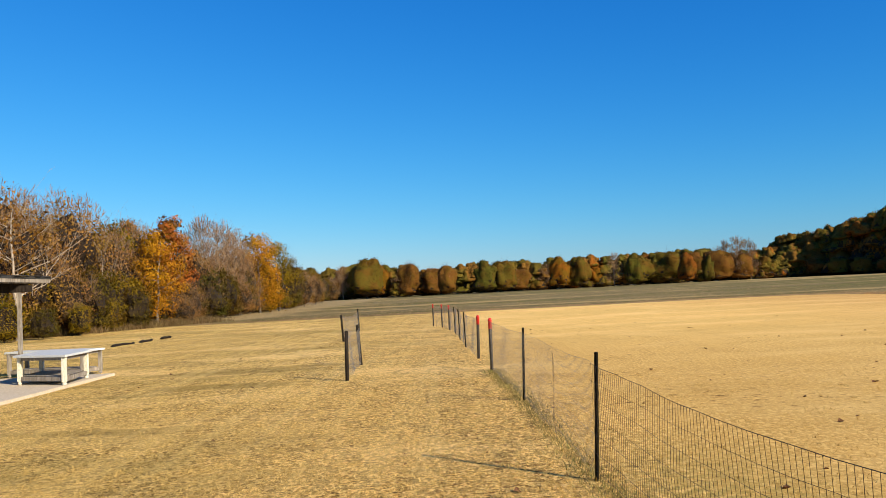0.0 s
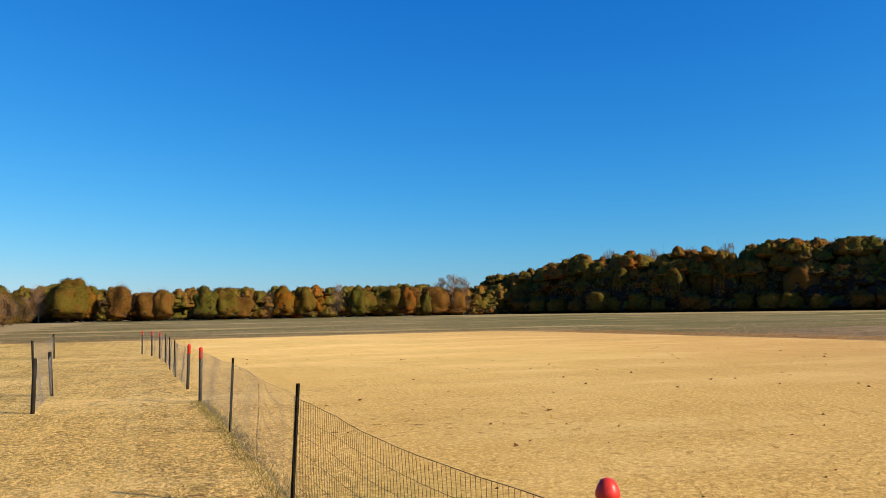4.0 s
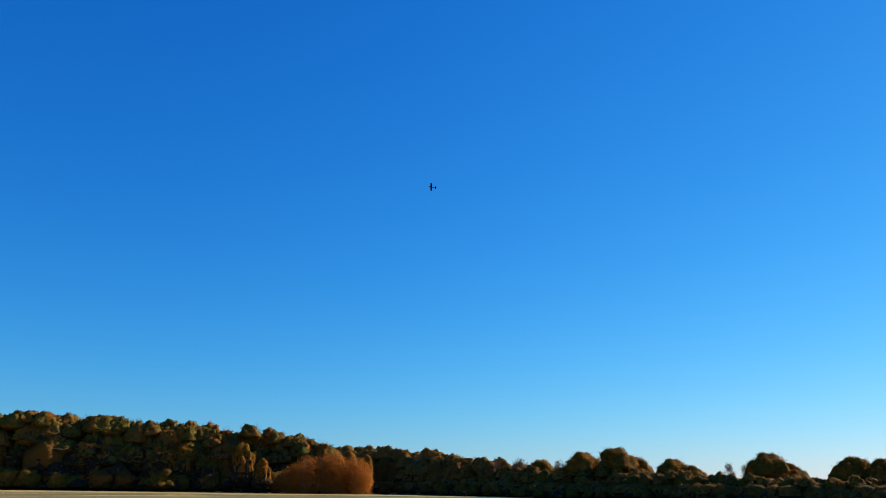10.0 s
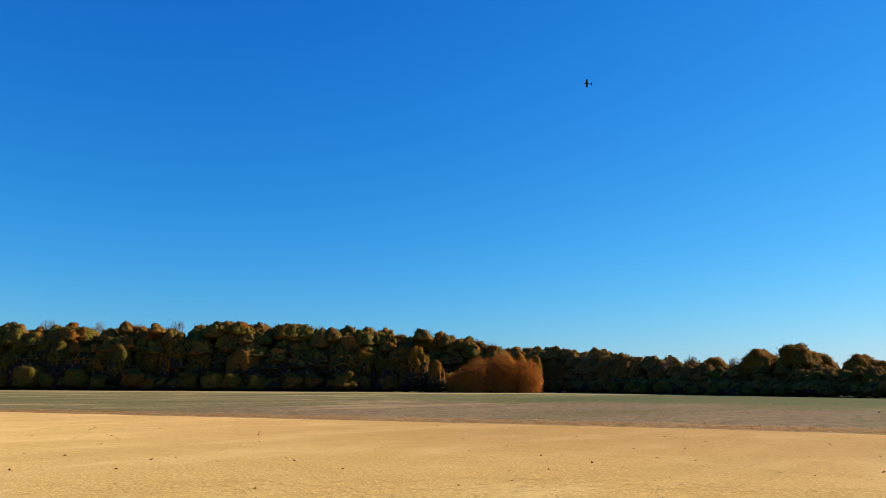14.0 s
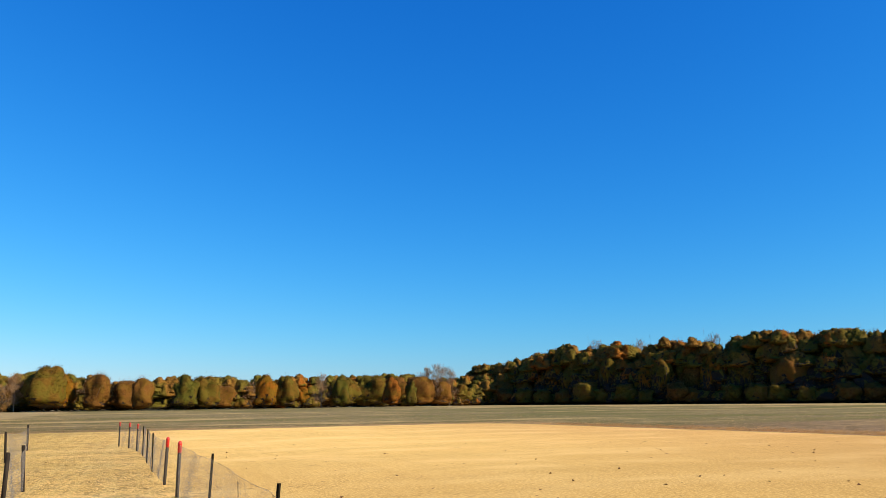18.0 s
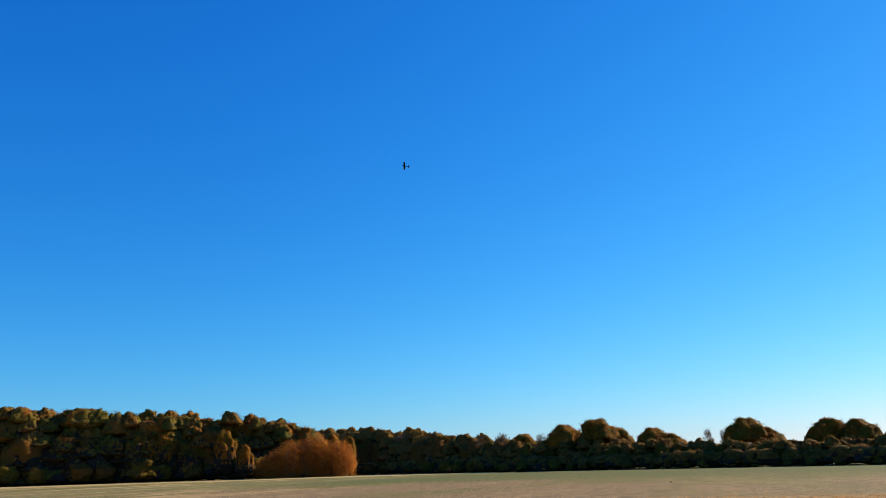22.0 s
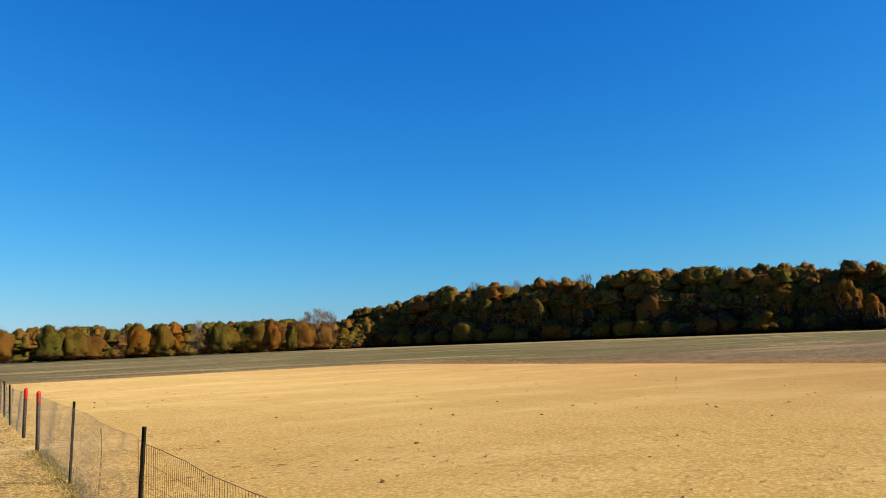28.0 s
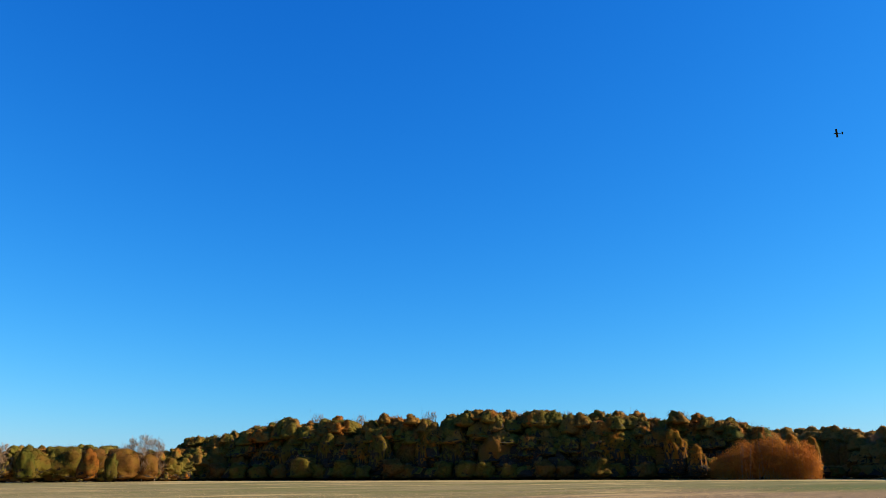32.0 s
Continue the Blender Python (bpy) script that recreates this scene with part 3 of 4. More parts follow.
def tree_meshes(seed, height, width, low, lobes, per, leaf, species, bark, twigs=0, limbs_=9, style="leaves", bare=0.0, core=0.74):
    rng = np.random.default_rng(seed)
    heap = Heap()
    limbs(rng, height, width * 0.5, max(low, 0.15), limbs_, heap, height * 0.016, twigs)
    trunk = heap.mesh("trunk", bark)
    if style == "twigs":
        v, f = twig_haze(rng, height, width, low, lobes, per, leaf * 2.4, leaf * 0.16)
        return trunk, card_mesh("crown", v, f, LEAF[species])
    if style in ("dense", "hazy"):
        hazy = style == "hazy"
        v, f, n, cv, cf = leafy_crown(rng, height * (0.97 if hazy else 1), width, low, lobes, 90, per, leaf, 0.17, 0.0, 0.885, 4 if bare > 0.8 else 3, 0.04, bare)
        high, under = split_core(rng, cv, cf, height, 0.5 * bare)
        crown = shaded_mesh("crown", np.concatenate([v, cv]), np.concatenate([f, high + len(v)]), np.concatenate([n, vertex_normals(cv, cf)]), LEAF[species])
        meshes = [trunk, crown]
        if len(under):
            meshes.append(mesh_of("inner_growth", cv.tolist(), under.tolist(), SHADE_CORE))
        if hazy:
            tv, tf = twig_haze(rng, height, width * 0.9, max(low, 0.2), 40, per // 200, leaf * 3.6, leaf * 0.10)
            meshes.append(card_mesh("twig_growth", tv, tf, LEAF["twig"]))
        return meshes
    if style in ("leafy", "sparse"):
        thin = style == "sparse"
        v, f, n, cv, cf = leafy_crown(rng, height * (0.95 if thin else 1), width, low, lobes, 60, per // 2 if thin else per, leaf, 0.4 if thin else 0.24, 0.12 if thin else 0.03, 0.66 if thin else core)
        shade_mesh = mesh_of("inner_growth", cv.tolist(), cf.tolist(), SHADE_CORE)
        crown = shaded_mesh("crown", v, f, n, LEAF[species])
        if not thin:
            return trunk, crown, shade_mesh
        tv, tf = twig_haze(rng, height, width, low, 40, per // 130, leaf * 3.0, leaf * 0.22)
        return trunk, crown, shade_mesh, card_mesh("twig_growth", tv, tf, LEAF["twig"])
    pts, ways = crown_points(rng, height, width, low, lobes, per, 0.35, low >= 0.3)
    v, f = cards(rng, pts, leaf, leaf * 0.62, ways)
    return trunk, card_mesh("crown", v, f, LEAF[species], ways)


def make_tree(name, meshes, label, group, category="tree"):
    root = tagged(new(name), label, category, group)
    for me in meshes:
        piece = part(me.name.split(".")[0], me, None, root)
        if piece.name.split(".")[0] in ("inner_growth", "twig_growth"):
            tagged(piece, kind="stuff")
    return root


def stand(proto, x, y, scale, wide=1.0, turn=0.0, z=-0.05):
    """A copy of a tree at a place; the first use moves the tree itself."""
    m = Matrix.Translation((x, y, z)) @ Matrix.Rotation(turn, 4, "Z") @ Matrix.Diagonal((scale * wide, scale * wide, scale, 1))
    if not proto.get("stood"):
        proto["stood"] = 1
        proto.matrix_basis = m
        return proto
    return copy_thing(proto, m @ Matrix.Diagonal((*(1 / v for v in proto.scale), 1)))


# ---- the ground ----
def build_ground():
    n, reach = 40, 3000.0
    verts, faces = [], []
    steps = [math.copysign(abs(k / n) ** 3, k) * reach for k in range(-n, n + 1)]
    for yy in steps:
        for xx in steps:
            verts.append((xx, yy, 0.0))
    w = 2 * n + 1
    for j in range(2 * n):
        for i in range(2 * n):
            faces.append((j * w + i, j * w + i + 1, (j + 1) * w + i + 1, (j + 1) * w + i))
    ob = new("ground", mesh_of("ground", verts, faces, GROUND))
    tagged(ob, "dormant tan mown lawn running out to a grey harvested field", "ground", "", "structure")


build_ground()

# ---- woods ----
G_FAR, G_DARK, G_EDGE, G_LEFT = "far treeline", "dark wood across the field", "treeline along the field's edge", "wood beside the lawn"
# prototypes, ten metres tall, leaf size for far trees
TREES = {}


def proto(key, seed, width, low, lobes, per, leaf, species, bark, label, group, name, twigs=0, limbs_=9, style="leaves", bare=0.0, core=0.74):
    TREES[key] = make_tree(name, tree_meshes(seed, 10.0, width, low, lobes, per, leaf, species, bark, twigs, limbs_, style, bare, core), label, group)


def family(prefix, group, base, leaf, per, bare):
    proto(prefix + "olive", base + 1, 8.6, 0.0, 23, per, leaf, "olive", BARK, "broad oak with dull olive autumn leaves", group, "oak_tree", style="dense", bare=bare)
    proto(prefix + "green", base + 2, 7.8, 0.0, 22, per, leaf, "green", BARK, "dark green leafy tree at the wood's edge", group, "leafy_tree", style="dense", bare=bare)
    proto(prefix + "rust", base + 3, 8.2, 0.0, 24, per, leaf, "rust", BARK, "rounded tree with rust-red autumn leaves", group, "oak_tree", style="dense", bare=bare)
    proto(prefix + "brown", base + 4, 7.8, 0.0, 22, per, leaf * 0.85, "brown", BARK, "half-bare tree with sparse brown leaves", group, "thin_tree", 1, style="hazy")
    proto(prefix + "gold", base + 5, 7.0, 0.0, 22, per, leaf, "gold", BARK, "tree with golden orange autumn leaves", group, "sycamore_tree", style="dense", bare=bare)
    proto(prefix + "amber", base + 12, 7.8, 0.0, 23, per, leaf, "amber", BARK, "tree with dull amber and olive autumn leaves", group, "oak_tree", style="dense", bare=bare)
    proto(prefix + "bare", base + 6, 6.5, 0.12, 30, 60, leaf * 1.6, "twig", BARK_PALE, "bare grey tree with many thin upright twigs", group, "bare_tree", 4, 12, "twigs")
    proto(prefix + "tall", base + 7, 7.6, 0.36, 24, per, leaf, "amber", BARK, "rounded oak crown on a bare trunk", group, "oak_tree", 2, style="dense")
    proto(prefix + "low", base + 8, 10.0, 0.0, 14, per // 2, leaf * 1.4, "olive", BARK, "low olive bush at the wood's foot", group, "bush", style="hazy")
    proto(prefix + "low_brown", base + 9, 10.0, 0.0, 14, per // 2, leaf * 1.4, "brown", BARK, "low brown bush at the wood's foot", group, "bush", style="hazy")


family("dark_", G_DARK, 10, 0.085, 5600, 0.9)
family("far_", G_FAR, 30, 0.115, 3400, 0.2)
family("edge_", G_EDGE, 50, 0.12, 2800, 0.5)

place_rng = random.Random(5)


def height_at(table, s):
    for (a, ha), (b, hb) in zip(table, table[1:]):
        if a <= s <= b:
            return ha + (hb - ha) * (s - a) / (b - a)
    return table[0][1] if s < table[0][0] else table[-1][1]


def wood_mass(name, label, start, end, heights, count, depth, share, leaf, per, seed, off=3.0, leaves=None, level=3, bare=0.0, least=0.87):
    """The uncountable inside of a wood: overlapping crowns from the ground up, as one growth of leaves."""
    rng = np.random.default_rng(seed)
    a, b = Vector(start), Vector(end)
    back = Vector((-(b - a).y, (b - a).x)).normalized()
    if back.dot(a) < 0:
        back = -back
    vs, fs, ns, base, cvs, cfs, cbase = [], [], [], 0, [], [], 0
    for i in range(count):
        s = (i + rng.uniform(-0.5, 0.5)) / count
        p = a.lerp(b, s) + back * (off + depth * rng.random())
        h = height_at(heights, s) * rng.uniform(least, 1.03)
        v, f, n, cv, cf = leafy_crown(rng, h, h * share, 0.0, 18, 60, per, leaf, 0.17, 0.0, 0.885, level, 0.05, bare)
        at = np.array([p.x, p.y, 0])
        high, under = split_core(rng, cv, cf, h, 0.5 * bare)
        for w, g, m in ((v, f, n), (cv, high, vertex_normals(cv, cf))):
            vs.append(w + at)
            ns.append(m)
            fs.append(g + base)
            base += len(w)
        cvs.append(cv + at)
        cfs.append(under + cbase)
        cbase += len(cv)
    ob = new(name, shaded_mesh(name, np.concatenate(vs), np.concatenate(fs), np.concatenate(ns), leaves or WOOD_MASS))
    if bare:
        inner = new("inner_growth", mesh_of("inner_growth", np.concatenate(cvs).tolist(), np.concatenate(cfs).tolist(), SHADE_CORE))
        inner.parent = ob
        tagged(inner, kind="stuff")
    tagged(ob, label, "woods", "", "stuff")


def wood_heap(name, label, start, end, heights, count, depth, leaf, per, seed, off=0.0, leaves=None, bare=0.0, small=0.34, large=0.52):
    """The face of a wood: rounded leafy boughs heaped from the ground to the treetops, the higher ones further back."""
    rng = np.random.default_rng(seed)
    a, b = Vector(start), Vector(end)
    back = Vector((-(b - a).y, (b - a).x)).normalized()
    if back.dot(a) < 0:
        back = -back
    vs, fs, ns, base, cvs, cfs, cbase = [], [], [], 0, [], [], 0
    for i in range(count):
        s = (i + rng.uniform(-0.5, 0.5)) / count
        full = height_at(heights, s)
        up = 0.25 + 0.78 * rng.random() ** 0.62
        tall = full * rng.uniform(small, large)
        lift = max(full * up - tall, -0.25 * tall)
        p = a.lerp(b, s) + back * (off + depth * up * rng.uniform(0.4, 1.1))
        dense = 1 - bare * (1 - min(max((up - 0.35) / 0.4, 0), 1))
        v, f, n, cv, cf = leafy_crown(rng, tall, tall * rng.uniform(0.95, 1.35), 0.06, 12, 45, max(int(per * dense), 60), leaf, 0.185, 0.0, 0.85, 3, 0.08)
        at = np.array([p.x, p.y, lift])
        high, under = split_core(rng, cv + at, cf, full, 0.5 * bare)
        for w, g, m in ((v, f, n), (cv, high, vertex_normals(cv, cf))):
            vs.append(w + at)
            ns.append(m)
            fs.append(g + base)
            base += len(w)
        cvs.append(cv + at)
        cfs.append(under + cbase)
        cbase += len(cv)
    ob = new(name, shaded_mesh(name, np.concatenate(vs), np.concatenate(fs), np.concatenate(ns), leaves or WOOD_MASS))
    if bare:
        inner = new("inner_growth", mesh_of("inner_growth", np.concatenate(cvs).tolist(), np.concatenate(cfs).tolist(), SHADE_CORE))
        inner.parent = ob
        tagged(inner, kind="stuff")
    tagged(ob, label, "woods", "", "stuff")


def wood_line(prefix, start, end, count, rows, heights, mix, wander=2.0, low_front=0.75, gap=6.0, wide=1.0, least=0.9, most=1.02, inset=2.5):
    """Rows of trees behind a front line; heights by the share of the way."""
    a, b = Vector(start), Vector(end)
    back = Vector((-(b - a).y, (b - a).x)).normalized()
    if back.dot(a) < 0:
        back = -back
    for row in range(rows):
        for i in range(count):
            s = (i + 0.5 * (row % 2) + place_rng.uniform(-0.3, 0.3)) / count
            p = a.lerp(b, s) + back * (inset + row * gap + place_rng.uniform(0, wander))
            h = height_at(heights, s) * (low_front + (1 - low_front) * min(1, row / max(1, rows - 1))) * place_rng.uniform(least, most)
            kinds, weights = zip(*mix)
            kind = place_rng.choices(kinds, weights)[0]
            stand(TREES[prefix + kind], p.x, p.y, h / 10, wide * place_rng.uniform(0.85, 1.15), place_rng.uniform(0, 6.28))
    for i in range(int(count * 0.9)):
        s = (i + place_rng.uniform(-0.3, 0.3)) / (count * 0.9)
        p = a.lerp(b, s) - back * place_rng.uniform(-1.0, 1.5)
        h = height_at(heights, s) * place_rng.uniform(0.26, 0.42)
        stand(TREES[prefix + place_rng.choice(("low", "low", "low_brown"))], p.x, p.y, h / 10, 1.5, place_rng.uniform(0, 6.28))


# dark wood, across the field
DARK_MIX = [("olive", 4.0), ("green", 1.8), ("rust", 1.4), ("brown", 3.4), ("amber", 1.0)]
DARK_A, DARK_B = (92, 230), (172, 87)
DARK_TOP = [(0, 11.8), (0.09, 14.6), (0.18, 17.0), (0.25, 18.2), (0.35, 17.4), (0.5, 17.7), (0.62, 18.1), (0.75, 17.3), (0.85, 16.6), (0.9, 15.7), (0.95, 14.2), (1, 12.6)]
wood_heap("woods", "dense mixed autumn wood of olive, brown and rust crowns", DARK_A, DARK_B, DARK_TOP, 430, 12, 0.15, 800, 201, 0.0, None, 0.9, 0.25, 0.44)
wood_mass("woods", "deep inside of the autumn wood, added to shade its face", DARK_A, DARK_B, [(k, v * 0.97) for k, v in DARK_TOP], 110, 34, 0.75, 0.2, 250, 211, 15.0, None, 2, 0.9)
wood_mass("undergrowth", "undergrowth at the foot of the wood, its core painted as shade", DARK_A, DARK_B, [(0, 4.0), (1, 4.0)], 110, 5, 2.0, 0.14, 450, 215, 0.5, None, 2, 1.0)
wood_mass("undergrowth", "low undergrowth added along the foot of the wood, its core painted as shade", DARK_A, DARK_B, [(0, 1.7), (1, 1.7)], 76, 5, 4.2, 0.14, 300, 219, 1.0, None, 2, 1.0)
wood_line("dark_", DARK_A, DARK_B, 28, 1, DARK_TOP, DARK_MIX, 4.0, 1.0, 6.0, 1.1, 0.6, 0.95, 3.0)
for k in range(26):
    s = (k + place_rng.random()) / 26
    p = Vector(DARK_A).lerp(Vector(DARK_B), s) + Vector((0.87, 0.49)) * place_rng.uniform(12, 20)
    stand(TREES["dark_" + ("bare", "brown", "bare", "rust")[k % 4]], p.x, p.y, height_at(DARK_TOP, s) / 10 * place_rng.uniform(1.0, 1.09), 0.75, k)
# far treeline
FAR_MIX = [("olive", 2.6), ("green", 0.8), ("rust", 1.6), ("brown", 3.6), ("amber", 1.8), ("bare", 0.8)]
FAR_A, FAR_B = (-58, 226), (110, 216)
FAR_TOP = [(0, 10.0), (0.1, 10.2), (0.2, 10.6), (0.32, 8.9), (0.45, 9.8), (0.6, 9.7), (0.75, 10.0), (0.85, 9.4), (0.92, 10.2), (1, 11.4)]
wood_heap("woods", "far mixed autumn treeline of brown, olive and rust crowns", FAR_A, FAR_B, FAR_TOP, 300, 8, 0.125, 560, 202, -2.0, None, 0.25, 0.34, 0.62)
wood_mass("woods", "deep shaded inside of the far treeline", FAR_A, FAR_B, [(k, v * 0.95) for k, v in FAR_TOP], 60, 14, 1.3, 0.18, 350, 212, 10.0, None, 2)
wood_mass("undergrowth", "undergrowth of the far treeline, its core painted as shade", FAR_A, FAR_B, [(0, 2.8), (1, 2.8)], 110, 3, 2.4, 0.13, 350, 216, 0.5, None, 2, 0.6)
wood_line("far_", FAR_A, FAR_B, 25, 1, FAR_TOP, FAR_MIX, 5.0, 0.95, 6.0, 1.5, 0.7, 1.08, -1.5)
# edge wood, beyond the field's near side
EDGE_MIX = [("olive", 2.4), ("brown", 4.2), ("rust", 0.6), ("amber", 1.4), ("bare", 1.2)]
EDGE_A, EDGE_B, EDGE_C = (222, 126), (183, 67), (112, -42)
TOP_A, TOP_B = [(0, 14), (0.5, 12.3), (1, 10)], [(0, 9.6), (0.33, 6.3), (0.6, 4.7), (1, 4.5)]
wood_heap("woods", "brown and olive wood along the edge of the field", EDGE_A, EDGE_B, [(k, v * 1.1) for k, v in TOP_A], 110, 10, 0.13, 600, 203, 0.0, HEDGE, 0.5)
wood_heap("woods", "low brown and olive wood along the edge of the field", EDGE_B, EDGE_C, [(k, v * 1.05) for k, v in TOP_B], 260, 8, 0.11, 450, 204, 0.0, HEDGE, 0.5, 0.4, 0.75)
wood_mass("woods", "deep shaded inside of the edge wood", EDGE_A, EDGE_B, [(k, v * 0.94) for k, v in TOP_A], 30, 14, 1.1, 0.18, 350, 213, 12.0, HEDGE, 2)
wood_mass("woods", "deep shaded inside of the low edge wood", EDGE_B, EDGE_C, [(k, v * 0.92) for k, v in TOP_B], 60, 12, 1.5, 0.18, 300, 214, 9.0, HEDGE, 2)
wood_mass("undergrowth", "undergrowth of the edge wood, its core painted as shade", EDGE_A, EDGE_B, [(0, 4), (1, 4)], 50, 4, 2.0, 0.13, 350, 217, 0.5, HEDGE, 2, 0.8)
wood_mass("undergrowth", "low hedge of undergrowth along the field, its core painted as shade", EDGE_B, EDGE_C, [(0, 4), (0.33, 3.4), (1, 3.0)], 130, 4, 1.9, 0.12, 350, 218, 0.5, HEDGE, 2, 0.8)
wood_line("edge_", EDGE_A, EDGE_B, 12, 1, TOP_A, EDGE_MIX, 2.5, 0.95, 6.0)
wood_line("edge_", EDGE_B, EDGE_C, 34, 1, TOP_B, EDGE_MIX, 2.5, 0.95, 6.0, 1.2)


def at_bearing(az, d):
    return math.sin(radians(az)) * d, math.cos(radians(az)) * d


# taller rounded trees that stand over the edge wood
for az, d, h, k, w in [(80.6, 168, 9.6, "tall", 1.25), (82.9, 164, 10.3, "tall", 1.25), (84.1, 166, 8.4, "tall", 1.25), (86.6, 158, 7.9, "tall", 1.25), (87.9, 158, 6.6, "tall", 1.25), (92.6, 148, 8.6, "tall", 1.25), (94.0, 150, 6.8, "tall", 1.25), (97.5, 142, 7.6, "tall", 1.25), (99.4, 140, 7.2, "tall", 1.25), (77.6, 176, 8.2, "tall", 1.25), (72.0, 192, 9.8, "amber", 0.9), (90.2, 150, 6.8, "bare", 0.7), (91.2, 152, 6.6, "bare", 0.7), (76.2, 178, 8.4, "bare", 0.9), (78.9, 172, 7.8, "bare", 0.9), (74.6, 182, 8.6, "bare", 0.9), (98.3, 142, 6.9, "bare", 0.8)]:
    stand(TREES["edge_" + k], *at_bearing(az, d), h / 10, w, az)
# landmarks of the far treeline
for az, d, h, k, w in [(-5.7, 216, 12.6, "olive", 1.15), (-4.9, 219, 11.0, "amber", 1.2), (20.5, 230, 12.4, "bare", 0.9), (19.7, 231, 11.6, "bare", 0.8), (21.3, 232, 11.6, "bare", 0.8), (13.6, 205, 9.0, "green", 0.9), (12.2, 206, 9.0, "bare", 0.9), (3.0, 205, 9.2, "green", 1.3), (4.4, 206, 8.8, "olive", 1.1), (8.3, 205, 9.6, "amber", 1.0), (9.8, 207, 9.4, "olive", 0.9), (-9.6, 228, 11.0, "olive", 0.9), (-2.6, 214, 10.6, "brown", 1.0), (0.2, 208, 9.2, "brown", 1.0), (17.2, 206, 8.6, "rust", 0.9), (18.6, 206, 7.2, "green", 0.8), (-7.4, 218, 9.6, "bare", 1.0)]:
    stand(TREES["far_" + k], *at_bearing(az, d), h / 10, w, az)
# landmarks of the dark wood
for az, d, h, k, w in [(58.2, 189, 8.2, "amber", 1.0), (56.9, 192, 12.0, "amber", 0.8), (51.4, 198, 12.6, "olive", 0.8), (36.4, 214, 14.0, "olive", 0.8), (47.8, 206, 14.8, "rust", 0.8), (62.6, 200, 11.4, "amber", 0.9), (64.2, 200, 10.8, "amber", 0.9), (65.2, 199, 10.0, "amber", 0.8), (60.6, 200, 12.8, "amber", 0.8), (59.0, 204, 14.6, "olive", 0.8)]:
    stand(TREES["dark_" + k], *at_bearing(az, d), h / 10, w, az)


def thicket():
    """Dense reddish thicket at the wood's end: many upright stems under a haze of leaves."""
    rng = np.random.default_rng(71)
    for i in range(16):
        s = i / 15
        x, y = 161 + 9.6 * s + rng.normal(0, 0.8), 93 - 13.6 * s + rng.normal(0, 0.8)
        h = 9.6 * (0.5 + 0.5 * min(1, s / 0.45)) * (1 - 0.4 * max(0, (s - 0.6) / 0.4) ** 2) * rng.uniform(0.84, 1.06)
        root = tagged(new("thicket_tree"), "dense young tree with reddish orange leaves", "tree", "red thicket at the wood's end")
        heap = Heap()
        for k in range(9):
            w = rng.uniform(0, 6.28)
            p = Vector((rng.normal(0, 0.9), rng.normal(0, 0.9), -0.1))
            heap.add(tube_data([p, p + Vector((math.cos(w) * 0.4, math.sin(w) * 0.4, h * 0.5)), p + Vector((math.cos(w), math.sin(w), h * 0.93))], [0.06, 0.04, 0.01], 4))
        part("stem", heap.mesh("stem", BARK_PALE), None, root)
        n = 3000
        q = rng.random((n, 3))
        ang, rad = q[:, 0] * 2 * math.pi, 3.2 * np.sqrt(q[:, 1])
        pts = np.stack([np.cos(ang) * rad, np.sin(ang) * rad, h * q[:, 2] ** 0.8 * np.sqrt(np.clip(1 - (rad / 3.9) ** 2, 0.05, 1))], 1)
        out = pts * np.array([0.28, 0.28, 0.10]) + rng.normal(0, 0.35, (n, 3))
        out /= np.linalg.norm(out, axis=1)[:, None]
        v, f = cards(rng, pts + rng.normal(0, 0.22, (n, 3)) + np.array([0, 0, 0.2]), 0.17, 0.07, out, 0.5)
        part("crown", card_mesh("crown", v, f, LEAF["thicket"], out), None, root)
        root.location = (x, y, 0)


thicket()

# low dark bushes on the strip before the thicket
proto("low_bush", 171, 16, 0.0, 9, 900, 0.25, "olive", BARK, "low dark bush standing on the dry strip", "low bushes in the field", "bush", style="leafy")
for az, d, h in [(62.2, 186, 1.0), (64.9, 190, 1.2), (65.4, 188, 0.8), (67.0, 190, 0.9), (72.3, 172, 1.3), (87.6, 60, 0.13)]:
    stand(TREES["low_bush"], *at_bearing(az, d), h / 10, 1.0, az, 0.0)

# wood beside the lawn, near enough to show single leaves
proto("left_gold", 101, 6.2, 0.08, 70, 84, 0.11, "gold", BARK_PALE, "sycamore with bright golden yellow leaves", G_LEFT, "sycamore_tree", 3)
proto("left_orange", 102, 5.6, 0.25, 56, 70, 0.15, "orange", BARK, "tall maple with orange-red autumn leaves", G_LEFT, "maple_tree", 4)
proto("left_brown", 103, 9.0, 0.0, 18, 7600, 0.10, "haze", BARK_PALE, "half-bare tree with thin brown leaves and pale limbs", G_LEFT, "thin_tree", 4, 12, "sparse")
proto("left_bare", 104, 6.5, 0.2, 50, 50, 0.14, "twig", BARK_PALE, "bare tree with pale grey upright branches", G_LEFT, "bare_tree", 7, 15, "twigs")
proto("left_olive", 105, 9.0, 0.0, 18, 4400, 0.15, "olive", BARK, "leafy olive tree thick down to the ground", G_LEFT, "leafy_tree", 1, style="leafy")
proto("left_lime", 107, 9.5, 0.0, 18, 4400, 0.15, "lime", BARK, "low tree with yellow-green autumn leaves", G_LEFT, "leafy_tree", 1, style="leafy")
proto("left_amber", 108, 6.4, 0.03, 60, 90, 0.12, "lime", BARK, "tree with amber and olive-green autumn leaves", G_LEFT, "sycamore_tree", 3)
proto("left_yellow", 111, 6.6, 0.0, 70, 90, 0.115, "gold", BARK, "tall narrow tree with golden leaves down to the ground", G_LEFT, "sycamore_tree", 3)
